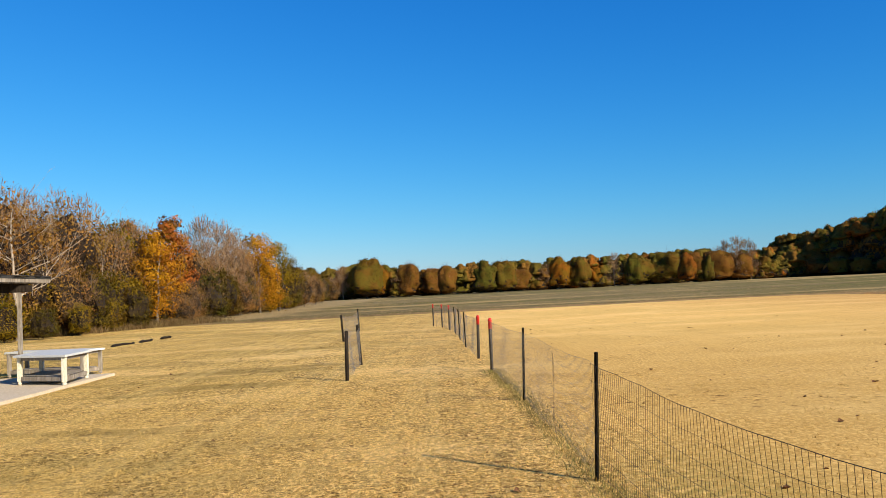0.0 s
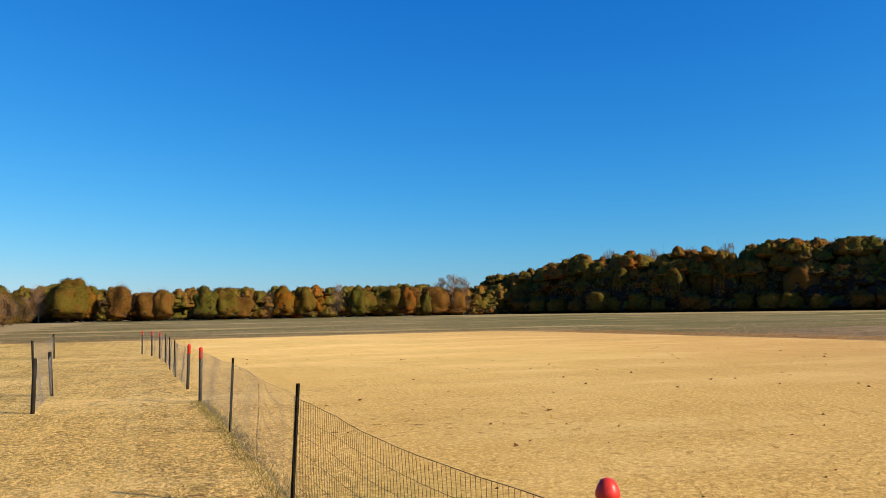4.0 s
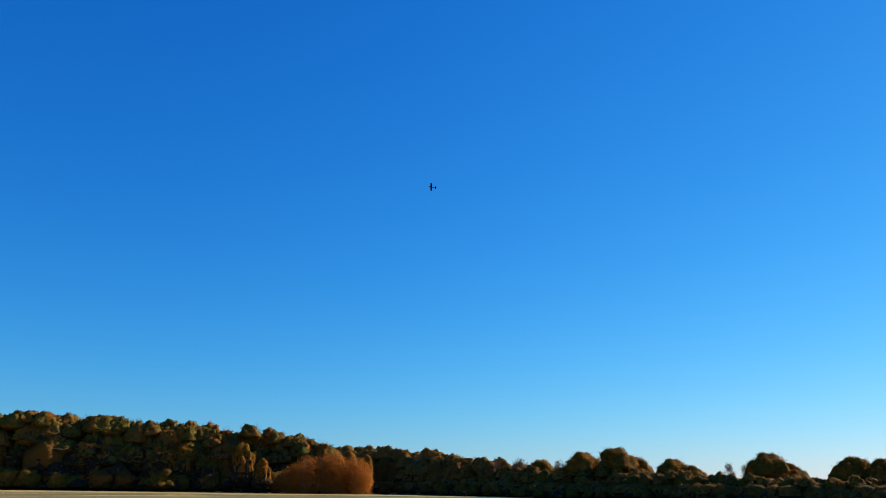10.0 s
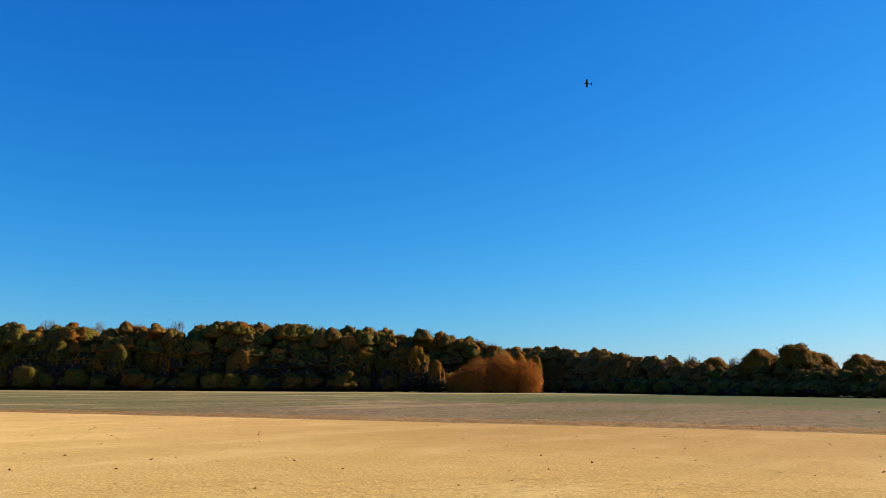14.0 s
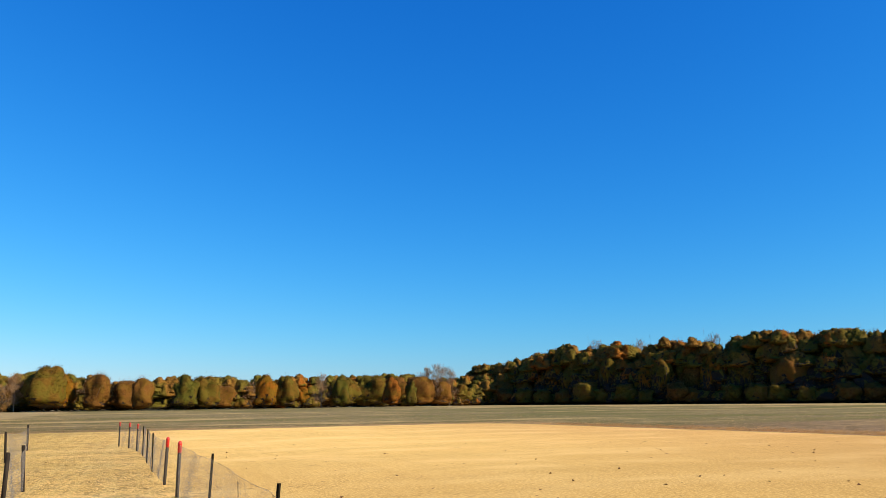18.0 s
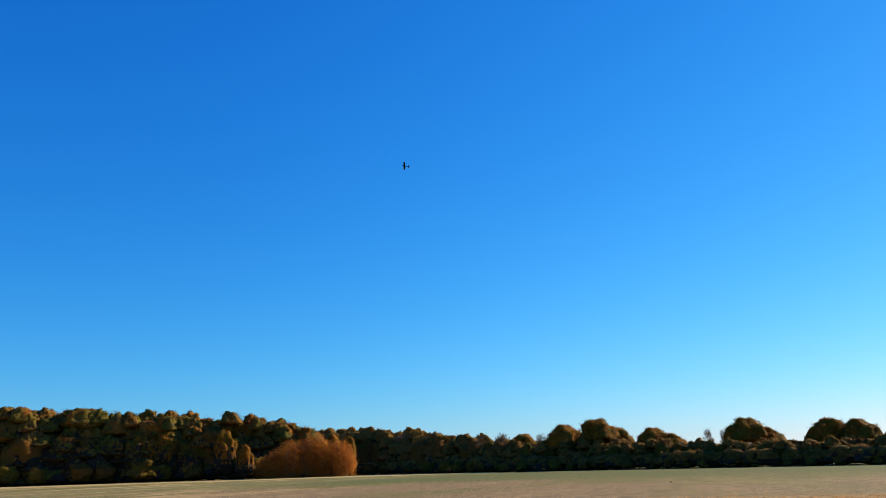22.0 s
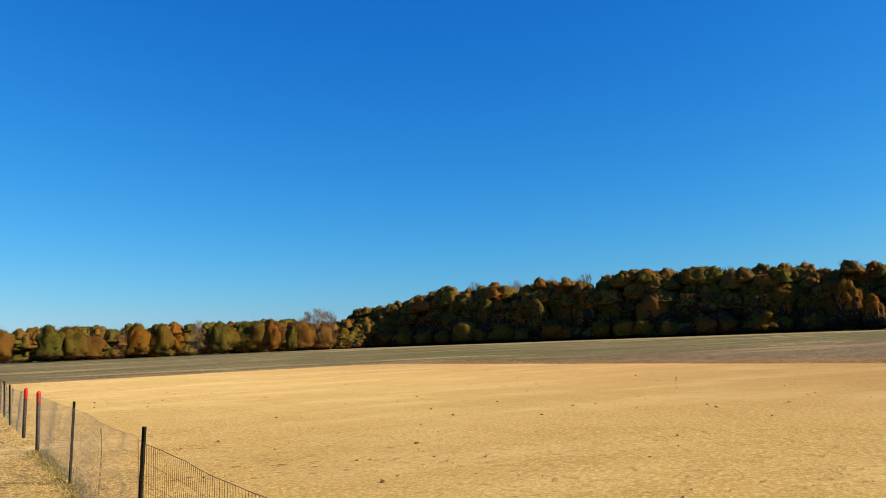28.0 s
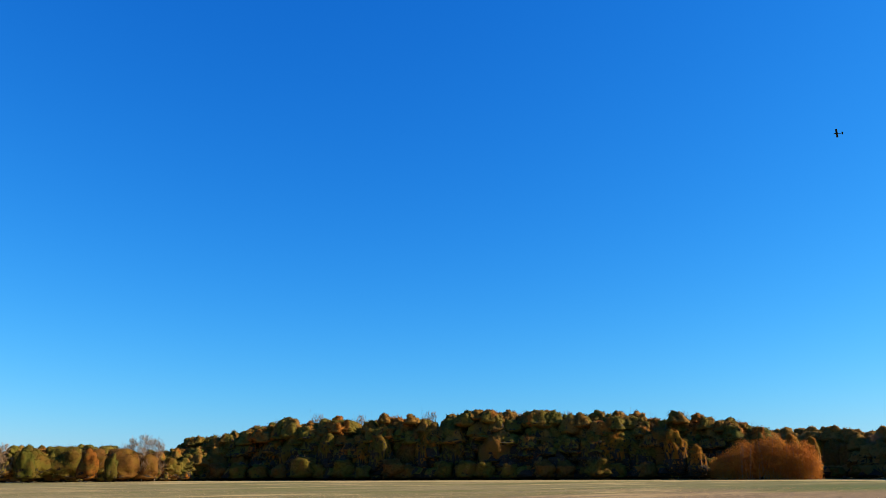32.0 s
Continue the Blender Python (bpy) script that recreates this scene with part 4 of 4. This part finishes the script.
proto("left_limb", 109, 11.0, 0.28, 20, 20, 0.14, "brown", BARK_LIMB, "leafless tree with thick pale spreading limbs", G_LEFT, "bare_tree", 5, 12)
proto("left_green", 106, 10.5, 0.0, 18, 4400, 0.15, "green", BARK, "dense green bush at the foot of the wood", G_LEFT, "bush", style="leafy")
for az, d, h, k, w in [
    (-28.6, 49.5, 8.2, "limb", 1.0), (-32.8, 50, 7.4, "limb", 0.9), (-23.6, 56.5, 6.4, "limb", 0.45), (-29.4, 47, 2.6, "lime", 1.1), (-31.6, 46, 2.4, "green", 1.0), (-27.2, 48.5, 2.0, "green", 0.9), (-25.0, 51, 2.2, "lime", 0.9),
    (-33, 57, 10.2, "brown", 1.0), (-29.6, 59, 10.9, "brown", 0.9), (-27.4, 62, 9.6, "brown", 1.0), (-25.7, 59, 10.2, "brown", 0.85),
    (-23.4, 62, 8.4, "lime", 0.8), (-22.3, 66, 9.0, "green", 0.6), (-20.2, 60, 7.2, "gold", 1.0), (-19.2, 68, 9.0, "orange", 0.9), (-22.0, 66, 8.6, "orange", 0.5),
    (-21.8, 70, 9.0, "bare", 1.0), (-17.2, 76, 9.8, "bare", 0.9), (-16.0, 80, 9.8, "bare", 0.9), (-15.0, 86, 9.4, "bare", 0.8),
    (-17.6, 70, 6.6, "brown", 0.8), (-16.0, 82, 6.8, "brown", 0.9), (-14.5, 88, 8.4, "brown", 0.7), (-13.3, 92, 9.5, "yellow", 1.0),
    (-12.0, 97, 8.6, "amber", 1.1), (-28.6, 53, 8.6, "brown", 1.0), (-31.0, 53, 8.8, "brown", 1.0), (-11.2, 112, 7.2, "olive", 0.8), (-10.2, 122, 6.0, "brown", 0.9), (-31.5, 55, 6.5, "olive", 0.9),
    (-28.5, 53, 5.4, "lime", 1.0), (-30.6, 51.5, 4.4, "lime", 1.0), (-26.0, 54, 5.0, "brown", 1.1), (-24.2, 55, 4.6, "olive", 1.0), (-22.4, 58, 4.4, "lime", 0.9), (-21.6, 57.5, 3.2, "olive", 1.0),
    (-18.0, 65, 3.6, "brown", 1.0), (-16.9, 70, 5.0, "green", 0.9), (-15.7, 76, 4.6, "olive", 1.0), (-14.6, 83, 4.4, "brown", 1.0), (-14.0, 88, 4.0, "brown", 1.1),
    (-30.5, 52, 3.0, "green", 0.9), (-27.0, 52, 2.4, "olive", 0.9), (-12.6, 104, 4.0, "brown", 1.2), (-11.0, 116, 3.6, "brown", 1.2),
    (-35.5, 55, 8.6, "olive", 1.0), (-31.5, 60, 10.4, "brown", 1.0), (-28.3, 66, 10.6, "brown", 1.0), (-26.8, 58, 8.0, "brown", 0.9), (-24.6, 66, 9.8, "brown", 0.9),
    (-22.8, 60, 7.6, "brown", 0.8), (-21.4, 63, 8.4, "brown", 0.7), (-18.6, 74, 8.0, "brown", 0.7), (-17.4, 84, 8.4, "brown", 0.7), (-19.0, 64, 3.0, "brown", 1.2),
    (-15.3, 92, 8.6, "brown", 0.7), (-14.0, 100, 8.0, "olive", 0.7), (-12.9, 108, 8.0, "brown", 0.8), (-16.6, 76, 5.6, "olive", 0.9), (-14.8, 86, 5.4, "olive", 0.9),
    (-18.4, 62.5, 2.2, "brown", 1.3), (-29.2, 51.5, 2.6, "lime", 0.9), (-25.2, 52.5, 2.2, "brown", 1.0), (-23.3, 55, 2.6, "lime", 0.8), (-9.4, 140, 5.6, "brown", 1.0), (-9.0, 165, 6.2, "olive", 1.0), (-8.3, 190, 6.4, "brown", 1.0)]:
    stand(TREES["left_" + k], *at_bearing(az, d), h / 10, w, az * 3)
for start, end, tops in (((-46, 57), (-31, 86), [(0, 11), (1, 8.6)]), ((-31, 86), (-27, 150), [(0, 8.2), (0.4, 6.6), (1, 6.0)])):
    wood_mass("woods", "brown tangled inside of the wood beside the lawn", start, end, tops, 36, 6, 0.9, 0.09, 4000, int(300 + start[1]), 1.0, LEAF["haze"])
bush_rng = random.Random(77)
for k in range(22):
    y = 46 + 3.4 * k
    x = (-25.5 + (y - 46) * 0.30 if y < 60 else -21.6) - bush_rng.uniform(0.2, 2.0)
    stand(TREES["left_" + ("olive", "green", "brown", "lime")[k % 4]], x, y, bush_rng.uniform(0.16, 0.30), 1.3, k)


# trees made as patterns and never stood
for key in list(TREES):
    if "stood" in TREES[key]:
        del TREES[key]["stood"]
    else:
        for o in (*TREES[key].children_recursive, TREES[key]):
            bpy.data.objects.remove(o)
        del TREES[key]


# ---- fences ----
def t_post(parent, x, y, height, lean=(0, 0)):
    """Steel T-post: web, flange and studs."""
    bm = box((0.034, 0.006, height + 0.15), (0, 0.016, (height - 0.15) / 2), 0.001)
    web = box((0.006, 0.040, height + 0.15), (0, 0.0, (height - 0.15) / 2), 0.001)
    ob = part("post", bm, STEEL, parent, "dark green steel stake")
    part("web", web, STEEL, ob)
    stud = bmesh.new()
    for k in range(int(height / 0.06)):
        r = bmesh.ops.create_cube(stud, size=1)["verts"]
        bmesh.ops.scale(stud, vec=(0.012, 0.010, 0.016), verts=r)
        bmesh.ops.translate(stud, vec=(0, 0.024, 0.05 + k * 0.06), verts=r)
    part("stud", stud, STEEL, ob)
    ob.matrix_basis = pose(x, y, 0, lean[0], lean[1], 0)
    return ob


def lathe(profile, sides=14):
    bm = bmesh.new()
    rings = []
    for r, z in profile:
        rings.append([bm.verts.new((r * math.cos(2 * math.pi * k / sides), r * math.sin(2 * math.pi * k / sides), z)) for k in range(sides)])
    for a_, b_ in zip(rings, rings[1:]):
        for k in range(sides):
            bm.faces.new((a_[k], a_[(k + 1) % sides], b_[(k + 1) % sides], b_[k]))
    bm.faces.new(rings[-1])
    bm.faces.new(list(reversed(rings[0])))
    for fc in bm.faces:
        fc.smooth = True
    return bm


def round_post(parent, x, y, height, radius, cap=0.0, lean=(0, 0), material=None):
    """Round post, with a red plastic sleeve and domed cap when cap is its length."""
    ob = part("post", lathe([(radius, -0.15), (radius * 1.02, height * 0.5), (radius, height - 0.02), (radius * 0.6, height)]), material or POST_GREY, parent)
    if cap:
        r = radius * 1.12
        sleeve = lathe([(r, height - cap), (r * 1.01, height - 0.045), (r * 1.12, height - 0.04), (r * 1.10, height - 0.026), (r * 0.92, height - 0.006), (r * 0.6, height + 0.012), (r * 0.2, height + 0.018)])
        part("cap", sleeve, RED, ob, "red plastic sleeve with a domed cap")
    ob.matrix_basis = pose(x, y, 0, lean[0], lean[1], 0)
    return ob


def wire_mesh(parent, a, b, height, sag, cell, material, radius, rails=7, seed=1, single=False):
    """Woven wire between two posts: fine uprights, heavier rails and a slack top strand."""
    rng = random.Random(seed)
    a, b = Vector((*a, 0)), Vector((*b, 0))
    long = (b - a).length
    way = (b - a).normalized()
    side = Vector((-way.y, way.x, 0))

    def at(s, v):
        slack = 4 * s * (1 - s)
        bulge = math.sin(s * 9 + v * 3 + seed) * 0.025 * slack
        return a.lerp(b, s) + side * bulge + Vector((0, 0, v * (height - sag * slack * v) + 0.02))
    n = int(long / cell)
    joined = Heap()
    for i in range(n + 1):
        s = i / n
        up = Heap() if single else joined
        up.add(tube_data([at(s, 0), at(s, 0.5), at(s, 1)], [radius] * 3, 3))
        if single:
            part("upright_wire", up.mesh("upright_wire", material), None, parent)
    if not single:
        tagged(part("net", joined.mesh("net", material), None, parent), kind="stuff")
    for k in range(rails):
        v = 1 - k / (rails - 0.6)
        heap = Heap()
        heap.add(tube_data([at(j / 14, v) + Vector((0, 0, rng.uniform(-0.006, 0.006))) for j in range(15)], [radius * (1.7 if k == 0 else 1.1)] * 15, 4))
        part("rail_wire", heap.mesh("rail_wire", material), None, parent)


near_fence = tagged(new("wire_fence"), "low wire mesh safety fence on dark steel stakes", "fence", "field fences")
P3, P1, P2, R1, R2 = (1.50, 2.03), (1.18, 6.58), (1.05, 11.3), (0.84, 15.5), (0.70, 18.3)
round_post(near_fence, *P3, 1.093, 0.033, 0.34)
t_post(near_fence, *P1, 1.06, (0, 3.0))
t_post(near_fence, *P2, 1.04, (0, 2.2))
round_post(near_fence, *R1, 1.02, 0.033, 0.2, (0, 0.4))
wire_mesh(near_fence, P3, P1, 0.95, 0.05, 0.05, WIRE, 0.0014, 7, 1, True)
wire_mesh(near_fence, P1, P2, 0.96, 0.012, 0.05, NET, 0.0010, 7, 2, True)
wire_mesh(near_fence, P2, R1, 0.95, 0.02, 0.05, NET, 0.0011, 6, 3, True)

seam = Heap()
for k in range(2):
    p = Vector((*P1, 0)).lerp(Vector((*P2, 0)), 0.40 + 0.012 * k)
    seam.add(tube_data([p + Vector((0.02 * math.sin(j * 0.9), 0.22 * math.sin(j * 0.5 + 0.4), 0.9 * (1 - j / 6))) for j in range(7)], [0.0016] * 7, 4))
part("seam_wire", seam.mesh("seam_wire", WIRE), None, near_fence, "bent rusty seam wire where two mesh lengths overlap")

far_fence = tagged(new("wire_fence"), "wire mesh fence with thin stakes and red-capped end posts", "fence", "field fences")
round_post(far_fence, *R2, 0.99, 0.033, 0.2, (0, 1.5))
FAR_POSTS = [(0.5, 21.9), (0.4, 25.1), (0.3, 28.7), (0.1, 31.7), (-0.2, 33.9), (-0.6, 35.6)]
for k, p in enumerate(FAR_POSTS):
    if k in (3, 4, 5):
        round_post(far_fence, *p, 0.98, 0.03, 0.16)
    else:
        t_post(far_fence, *p, 0.98, (0, -1.5))
for k, (p, q) in enumerate(zip([R2] + FAR_POSTS, FAR_POSTS)):
    wire_mesh(far_fence, p, q, 0.92, 0.04, 0.07, NET, 0.0014, 4, 5 + k)

gate_fence = tagged(new("wire_fence"), "short wire mesh screen between two leaning dark posts", "fence", "field fences")
L1, L2, L3, L4 = (-1.95, 15.05), (-2.02, 18.2), (-3.62, 27.4), (-3.85, 34.5)
round_post(gate_fence, *L1, 0.95, 0.036, 0, (0, 1.2), DARK_WOOD)
round_post(gate_fence, *L2, 0.93, 0.036, 0, (0, -3.5), DARK_WOOD)
wire_mesh(gate_fence, L1, L2, 0.85, 0.08, 0.05, NET, 0.0012, 6, 21)
back_fence = tagged(new("wire_fence"), "short wire mesh screen beyond the walkway, on dark posts", "fence", "field fences")
round_post(back_fence, *L3, 0.93, 0.036, 0, (0, -3.0), DARK_WOOD)
round_post(back_fence, *L4, 0.98, 0.036, 0, (0, -2.0), DARK_WOOD)
wire_mesh(back_fence, L3, L4, 0.85, 0.1, 0.07, NET, 0.0015, 4, 22)

# ---- shelter, slab and tables ----
slab = tagged(new("concrete_slab"), "pale concrete slab under an open shelter", "slab", "", "structure")
part("slab", box((9.0, 9.0, 0.2), (-12.42, 14.2, -0.04), 0.01), CONCRETE, slab)
SLAB = 0.06

shelter = tagged(new("open_shelter"), "open wooden shelter with a low dark shingled roof", "shelter")
for x, y in [(-10.1, 18.6), (-15.5, 18.6), (-10.1, 12.4), (-15.5, 12.4)]:
    part("post", box((0.085, 0.085, 2.02), (x, y, SLAB + 1.01), 0.008), OLD_WOOD, shelter, "weathered grey square post")
for y in (18.6, 12.4):
    part("beam", box((6.0, 0.09, 0.16), (-12.8, y, SLAB + 2.10), 0.008), DARK_WOOD, shelter)
for k in range(8):
    part("rafter", box((0.05, 8.0, 0.07), (-10.5 - 0.75 * k, 15.6, SLAB + 2.215), 0.004), DARK_WOOD, shelter)
part("roof", box((6.4, 8.5, 0.05), (-13.15, 15.6, SLAB + 2.365), 0.008), SHINGLE, shelter, "dark shingled roof with uneven edges")
part("fascia", box((0.03, 8.4, 0.09), (-9.98, 15.6, SLAB + 2.295), 0.004), OLD_WOOD, shelter, "weathered grey fascia board")
part("fascia", box((6.3, 0.03, 0.09), (-13.3, 19.80, SLAB + 2.295), 0.004), OLD_WOOD, shelter, "weathered grey fascia board")
rng = random.Random(31)
for k in range(34):
    part("shingle", box((0.12 * rng.uniform(0.7, 1.3), 0.235, 0.018), (-9.98 + rng.uniform(-0.02, 0.03), 11.55 + 0.245 * k, SLAB + 2.402 + rng.uniform(0, 0.008)), 0.003), SHINGLE, shelter)


def prism(corners, low, high):
    """An upright slab over the given corners."""
    bm = bmesh.new()
    a_ = [bm.verts.new((*c, low)) for c in corners]
    b_ = [bm.verts.new((*c, high)) for c in corners]
    bm.faces.new(list(reversed(a_)))
    bm.faces.new(b_)
    n = len(corners)
    for k in range(n):
        bm.faces.new((a_[k], a_[(k + 1) % n], b_[(k + 1) % n], b_[k]))
    bmesh.ops.recalc_face_normals(bm, faces=bm.faces)
    bmesh.ops.bevel(bm, geom=list(bm.edges), offset=0.006, segments=2, affect="EDGES")
    return bm


def work_table(corners, label, leg_paint, leg_label, floor_z=SLAB):
    """Low outdoor bench: skewed top, square legs, rails near the floor, round feet."""
    root = tagged(new("work_table"), label, "table", "low benches on the slab")
    h = 0.60
    pts = [Vector(c) for c in corners]
    mid = sum(pts, Vector((0, 0))) / len(pts)
    part("tabletop", prism([p + (p - mid).normalized() * 0.13 - mid for p in pts], h - 0.02, h + 0.03), TOP_PAINT, root, "smooth pale grey top")
    pts = [p - mid for p in pts]
    for k, p in enumerate(pts):
        leg = part("leg", box((0.085, 0.085, h - 0.085), (p.x, p.y, (h + 0.045) / 2), 0.006), leg_paint, root, leg_label)
        foot = lathe([(0.03, 0.0), (0.045, 0.015), (0.045, 0.05), (0.03, 0.066)], 10)
        bmesh.ops.translate(foot, vec=(p.x, p.y, 0), verts=foot.verts)
        part("foot", foot, leg_paint, leg)
        q = pts[(k + 1) % len(pts)]
        way = q - p
        turn = Matrix.Rotation(math.atan2(way.y, way.x), 4, "Z")
        c = (p + q) / 2
        part("rail", box((way.length - 0.11, 0.05, 0.09), (c.x, c.y, 0.125), 0.005, turn), OLD_WOOD, root, "weathered lower rail")
        part("apron", box((way.length - 0.11, 0.04, 0.06), (c.x, c.y, h - 0.055), 0.005, turn), OLD_WOOD, root)
    part("shelf", prism([p * 0.93 for p in pts], 0.172, 0.19), OLD_WOOD, root)
    root.location = (mid.x, mid.y, floor_z)
    return root


work_table([(-9.20, 16.90), (-7.98, 16.35), (-8.14, 17.70), (-9.40, 18.2)], "low bench with pale grey top and cream legs", CREAM, "cream painted square leg")
work_table([(-10.9, 19.55), (-8.85, 19.05), (-8.62, 19.50), (-10.7, 20.0)], "second low bench with weathered legs behind the first", OLD_WOOD, "weathered square leg", 0.0)

# ---- logs in the grass ----
for k, (x, y, long, turn) in enumerate([(-13.4, 32.5, 1.9, 86), (-13.2, 34.4, 1.1, 82), (-13.1, 36.6, 1.2, 88)]):
    log = tagged(new("log"), "dark weathered log lying in the dry grass", "log", "logs in the grass")
    rng = random.Random(90 + k)
    pts = [(long * (j / 6 - 0.5), rng.uniform(-0.03, 0.03), 0.04 + rng.uniform(-0.02, 0.03)) for j in range(7)]
    heap = Heap()
    heap.add(tube_data(pts, [0.055 * rng.uniform(0.6, 1.25) for _ in range(7)], 9))
    part("trunk", heap.mesh("log", DARK_WOOD), None, log)
    log.matrix_basis = pose(x, y, 0, 0, 0, turn)

# ---- model aeroplane in the sky ----
def model_plane():
    root = tagged(new("model_aeroplane"), "small dark model aeroplane flying above the field", "model plane")
    prof = [(0.012, -0.55), (0.03, -0.35), (0.06, 0.0), (0.07, 0.25), (0.055, 0.42), (0.02, 0.5)]
    bm = lathe(prof, 10)
    bmesh.ops.rotate(bm, cent=(0, 0, 0), matrix=Matrix.Rotation(-math.pi / 2, 3, "X"), verts=bm.verts)
    part("fuselage", bm, STEEL, root)
    for name, size, c in (("wing", (1.5, 0.24, 0.03), (0, 0.15, 0.05)), ("tailplane", (0.5, 0.15, 0.015), (0, -0.5, 0.02)), ("fin", (0.015, 0.16, 0.18), (0, -0.5, 0.10))):
        part(name, box(size, c, 0.006), STEEL, root)
    x, y = at_bearing(69.7, 105)
    root.matrix_basis = pose(x, y, 1.65 + 112 * math.tan(radians(20.3)), 12, 25, 20)


model_plane()


# ---- loose leaves, grass and stubble ----
def lawn_leaves():
    bm = bmesh.new()
    ring = []
    for k in range(8):
        w = 2 * math.pi * k / 8
        r = 0.5 if k % 2 == 0 else 0.33
        ring.append(bm.verts.new((math.cos(w) * r, math.sin(w) * r * 0.7, 0.22 * abs(math.cos(w)) + 0.03 * (k % 3))))
    mid = bm.verts.new((0, 0, 0.02))
    for k in range(8):
        bm.faces.new((mid, ring[k], ring[(k + 1) % 8]))
    me = bpy.data.meshes.new("fallen_leaf")
    bm.to_mesh(me)
    bm.free()
    me.materials.append(DEAD_LEAF)
    rng = random.Random(44)
    spots = [(6.1, 11.35, 0.15), (3.66, 14.3, 0.11)]
    while len(spots) < 298:
        az, d = -32 + 132 * rng.random() ** 0.7, 4.0 + 30.0 * rng.random() ** 0.8
        x, y = math.sin(radians(az)) * d, math.cos(radians(az)) * d
        if x < 30 - max(0, y - 8) * 0.16 and y < 52 and x > -7:
            spots.append((x, y, rng.choice((0.05, 0.065, 0.08, 0.11))))
    for x, y, size in spots:
        ob = tagged(new("fallen_leaf", me), "dry curled brown leaf on the lawn", "leaf", "fallen leaves on the lawn")
        ob.matrix_basis = pose(x, y, 0.0, rng.uniform(-15, 15), rng.uniform(-15, 15), rng.uniform(0, 360)) @ Matrix.Diagonal((size, size, size, 1))


lawn_leaves()


def blades(name, label, material, rng, x, y, height, width, lean):
    """Upright blades: one triangle each, leaning at random, joined into one sheet of growth."""
    n = len(x)
    w = rng.uniform(0, 2 * math.pi, n)
    side = np.stack([np.cos(w), np.sin(w), 0 * w], 1) * (width * rng.uniform(0.6, 1.3, n))[:, None]
    q = rng.uniform(0, 2 * math.pi, n)
    h = height * rng.uniform(0.5, 1.25, n)
    tip = np.stack([np.cos(q) * h * lean, np.sin(q) * h * lean, h], 1)
    base = np.stack([x, y, 0 * x - 0.004], 1)
    v = np.stack([base - side, base + side, base + tip], 1).reshape(-1, 3)
    f = np.arange(3 * n).reshape(-1, 3)
    ob = new(name, mesh_of(name, v.tolist(), f.tolist(), material))
    tagged(ob, label, "grass", "", "stuff")


def lawn_grass():
    rng = np.random.default_rng(12)
    tufts = 28000
    az, d = np.radians(np.where(rng.random(tufts) < 0.6, rng.uniform(-36, 12, tufts), rng.uniform(12, 100, tufts))), 2.6 + 12.0 * rng.random(tufts) ** 1.3
    x = np.repeat(np.sin(az) * d, 6) + rng.normal(0, 0.028, tufts * 6)
    y = np.repeat(np.cos(az) * d, 6) + rng.normal(0, 0.028, tufts * 6)
    keep = (x > -7.7) | (y > 20)
    size = np.repeat(0.024 + 0.0 * d, 6)[keep]
    blades("grass", "short dry straw-coloured lawn grass", STRAW, rng, x[keep], y[keep], size, size * 0.2, 1.0)


lawn_grass()


def fence_grass():
    rng = np.random.default_rng(14)
    line = [P3, P1, P2, R1]
    x, y = [], []
    for p, q in zip(line, line[1:]):
        u = rng.random(1500)
        x.append(p[0] + (q[0] - p[0]) * u + rng.normal(0, 0.10, 1500))
        y.append(p[1] + (q[1] - p[1]) * u)
    blades("grass", "longer greenish grass along the foot of the fence", FENCE_GRASS, rng, np.concatenate(x), np.concatenate(y), 0.06, 0.005, 0.8)


fence_grass()


def field_stubble():
    rng = np.random.default_rng(13)
    n = 18000
    t = rng.random(n)
    out = 0.3 + 22 * rng.random(n) ** 3.0
    # along the far side, then round the corner and down the near side
    x = np.where(t < 0.45, -24 + 48 * t / 0.45, 0)
    y = np.where(t < 0.45, 55 + out, 0)
    s = np.clip((t - 0.45) / 0.55, 0, 1)
    yy = 50 - 72 * s
    xx = 32.8 - np.maximum(yy - 8, 0) * 0.16 + out
    x, y = np.where(t < 0.45, x, xx), np.where(t < 0.45, y, yy)
    y = np.where(t < 0.45, y, yy + rng.normal(0, 0.3, n))
    blades("stubble", "pale dry crop chaff along the field's edge", CHAFF, rng, x, y, 0.02, 0.026, 4.0)
    m = 22000
    s = rng.random(m)
    out = 1.0 + 60 * rng.random(m) ** 1.2
    yy = 58 - 84 * s
    far_side = rng.random(m) < 0.4
    x = np.where(far_side, -22 + 62 * rng.random(m), 33 - np.maximum(yy - 8, 0) * 0.16 + out)
    y = np.where(far_side, 55 + out, yy)
    blades("stubble", "scattered dry stalks standing in the harvested field", CHAFF, rng, x, y, 0.045, 0.03, 0.9)
    m = 2600
    s = np.repeat(rng.random(m), 7)
    yy = 50 - 72 * s
    spread = np.repeat(np.abs(rng.normal(0.9, 1.6, m)), 7)
    x = 33.0 - np.maximum(yy - 8, 0) * 0.16 + spread + rng.normal(0, 0.1, m * 7)
    blades("weeds", "ragged reddish dry grass tufts at the field's edge", RIM_GRASS, rng, x, yy + rng.normal(0, 0.12, m * 7), np.repeat(rng.uniform(0.03, 0.10, m), 7), 0.018, 0.9)
    m = 9000
    u = rng.random(m)
    y = 46 + 19 * u
    x = np.where(y < 62, -24.5 + (y - 46) * 0.35, -21.0) + rng.normal(0, 0.9, m)
    blades("weeds", "tall dry brown weeds at the foot of the wood", DARK_WEED, rng, x, y, 0.5, 0.03, 0.5)


field_stubble()
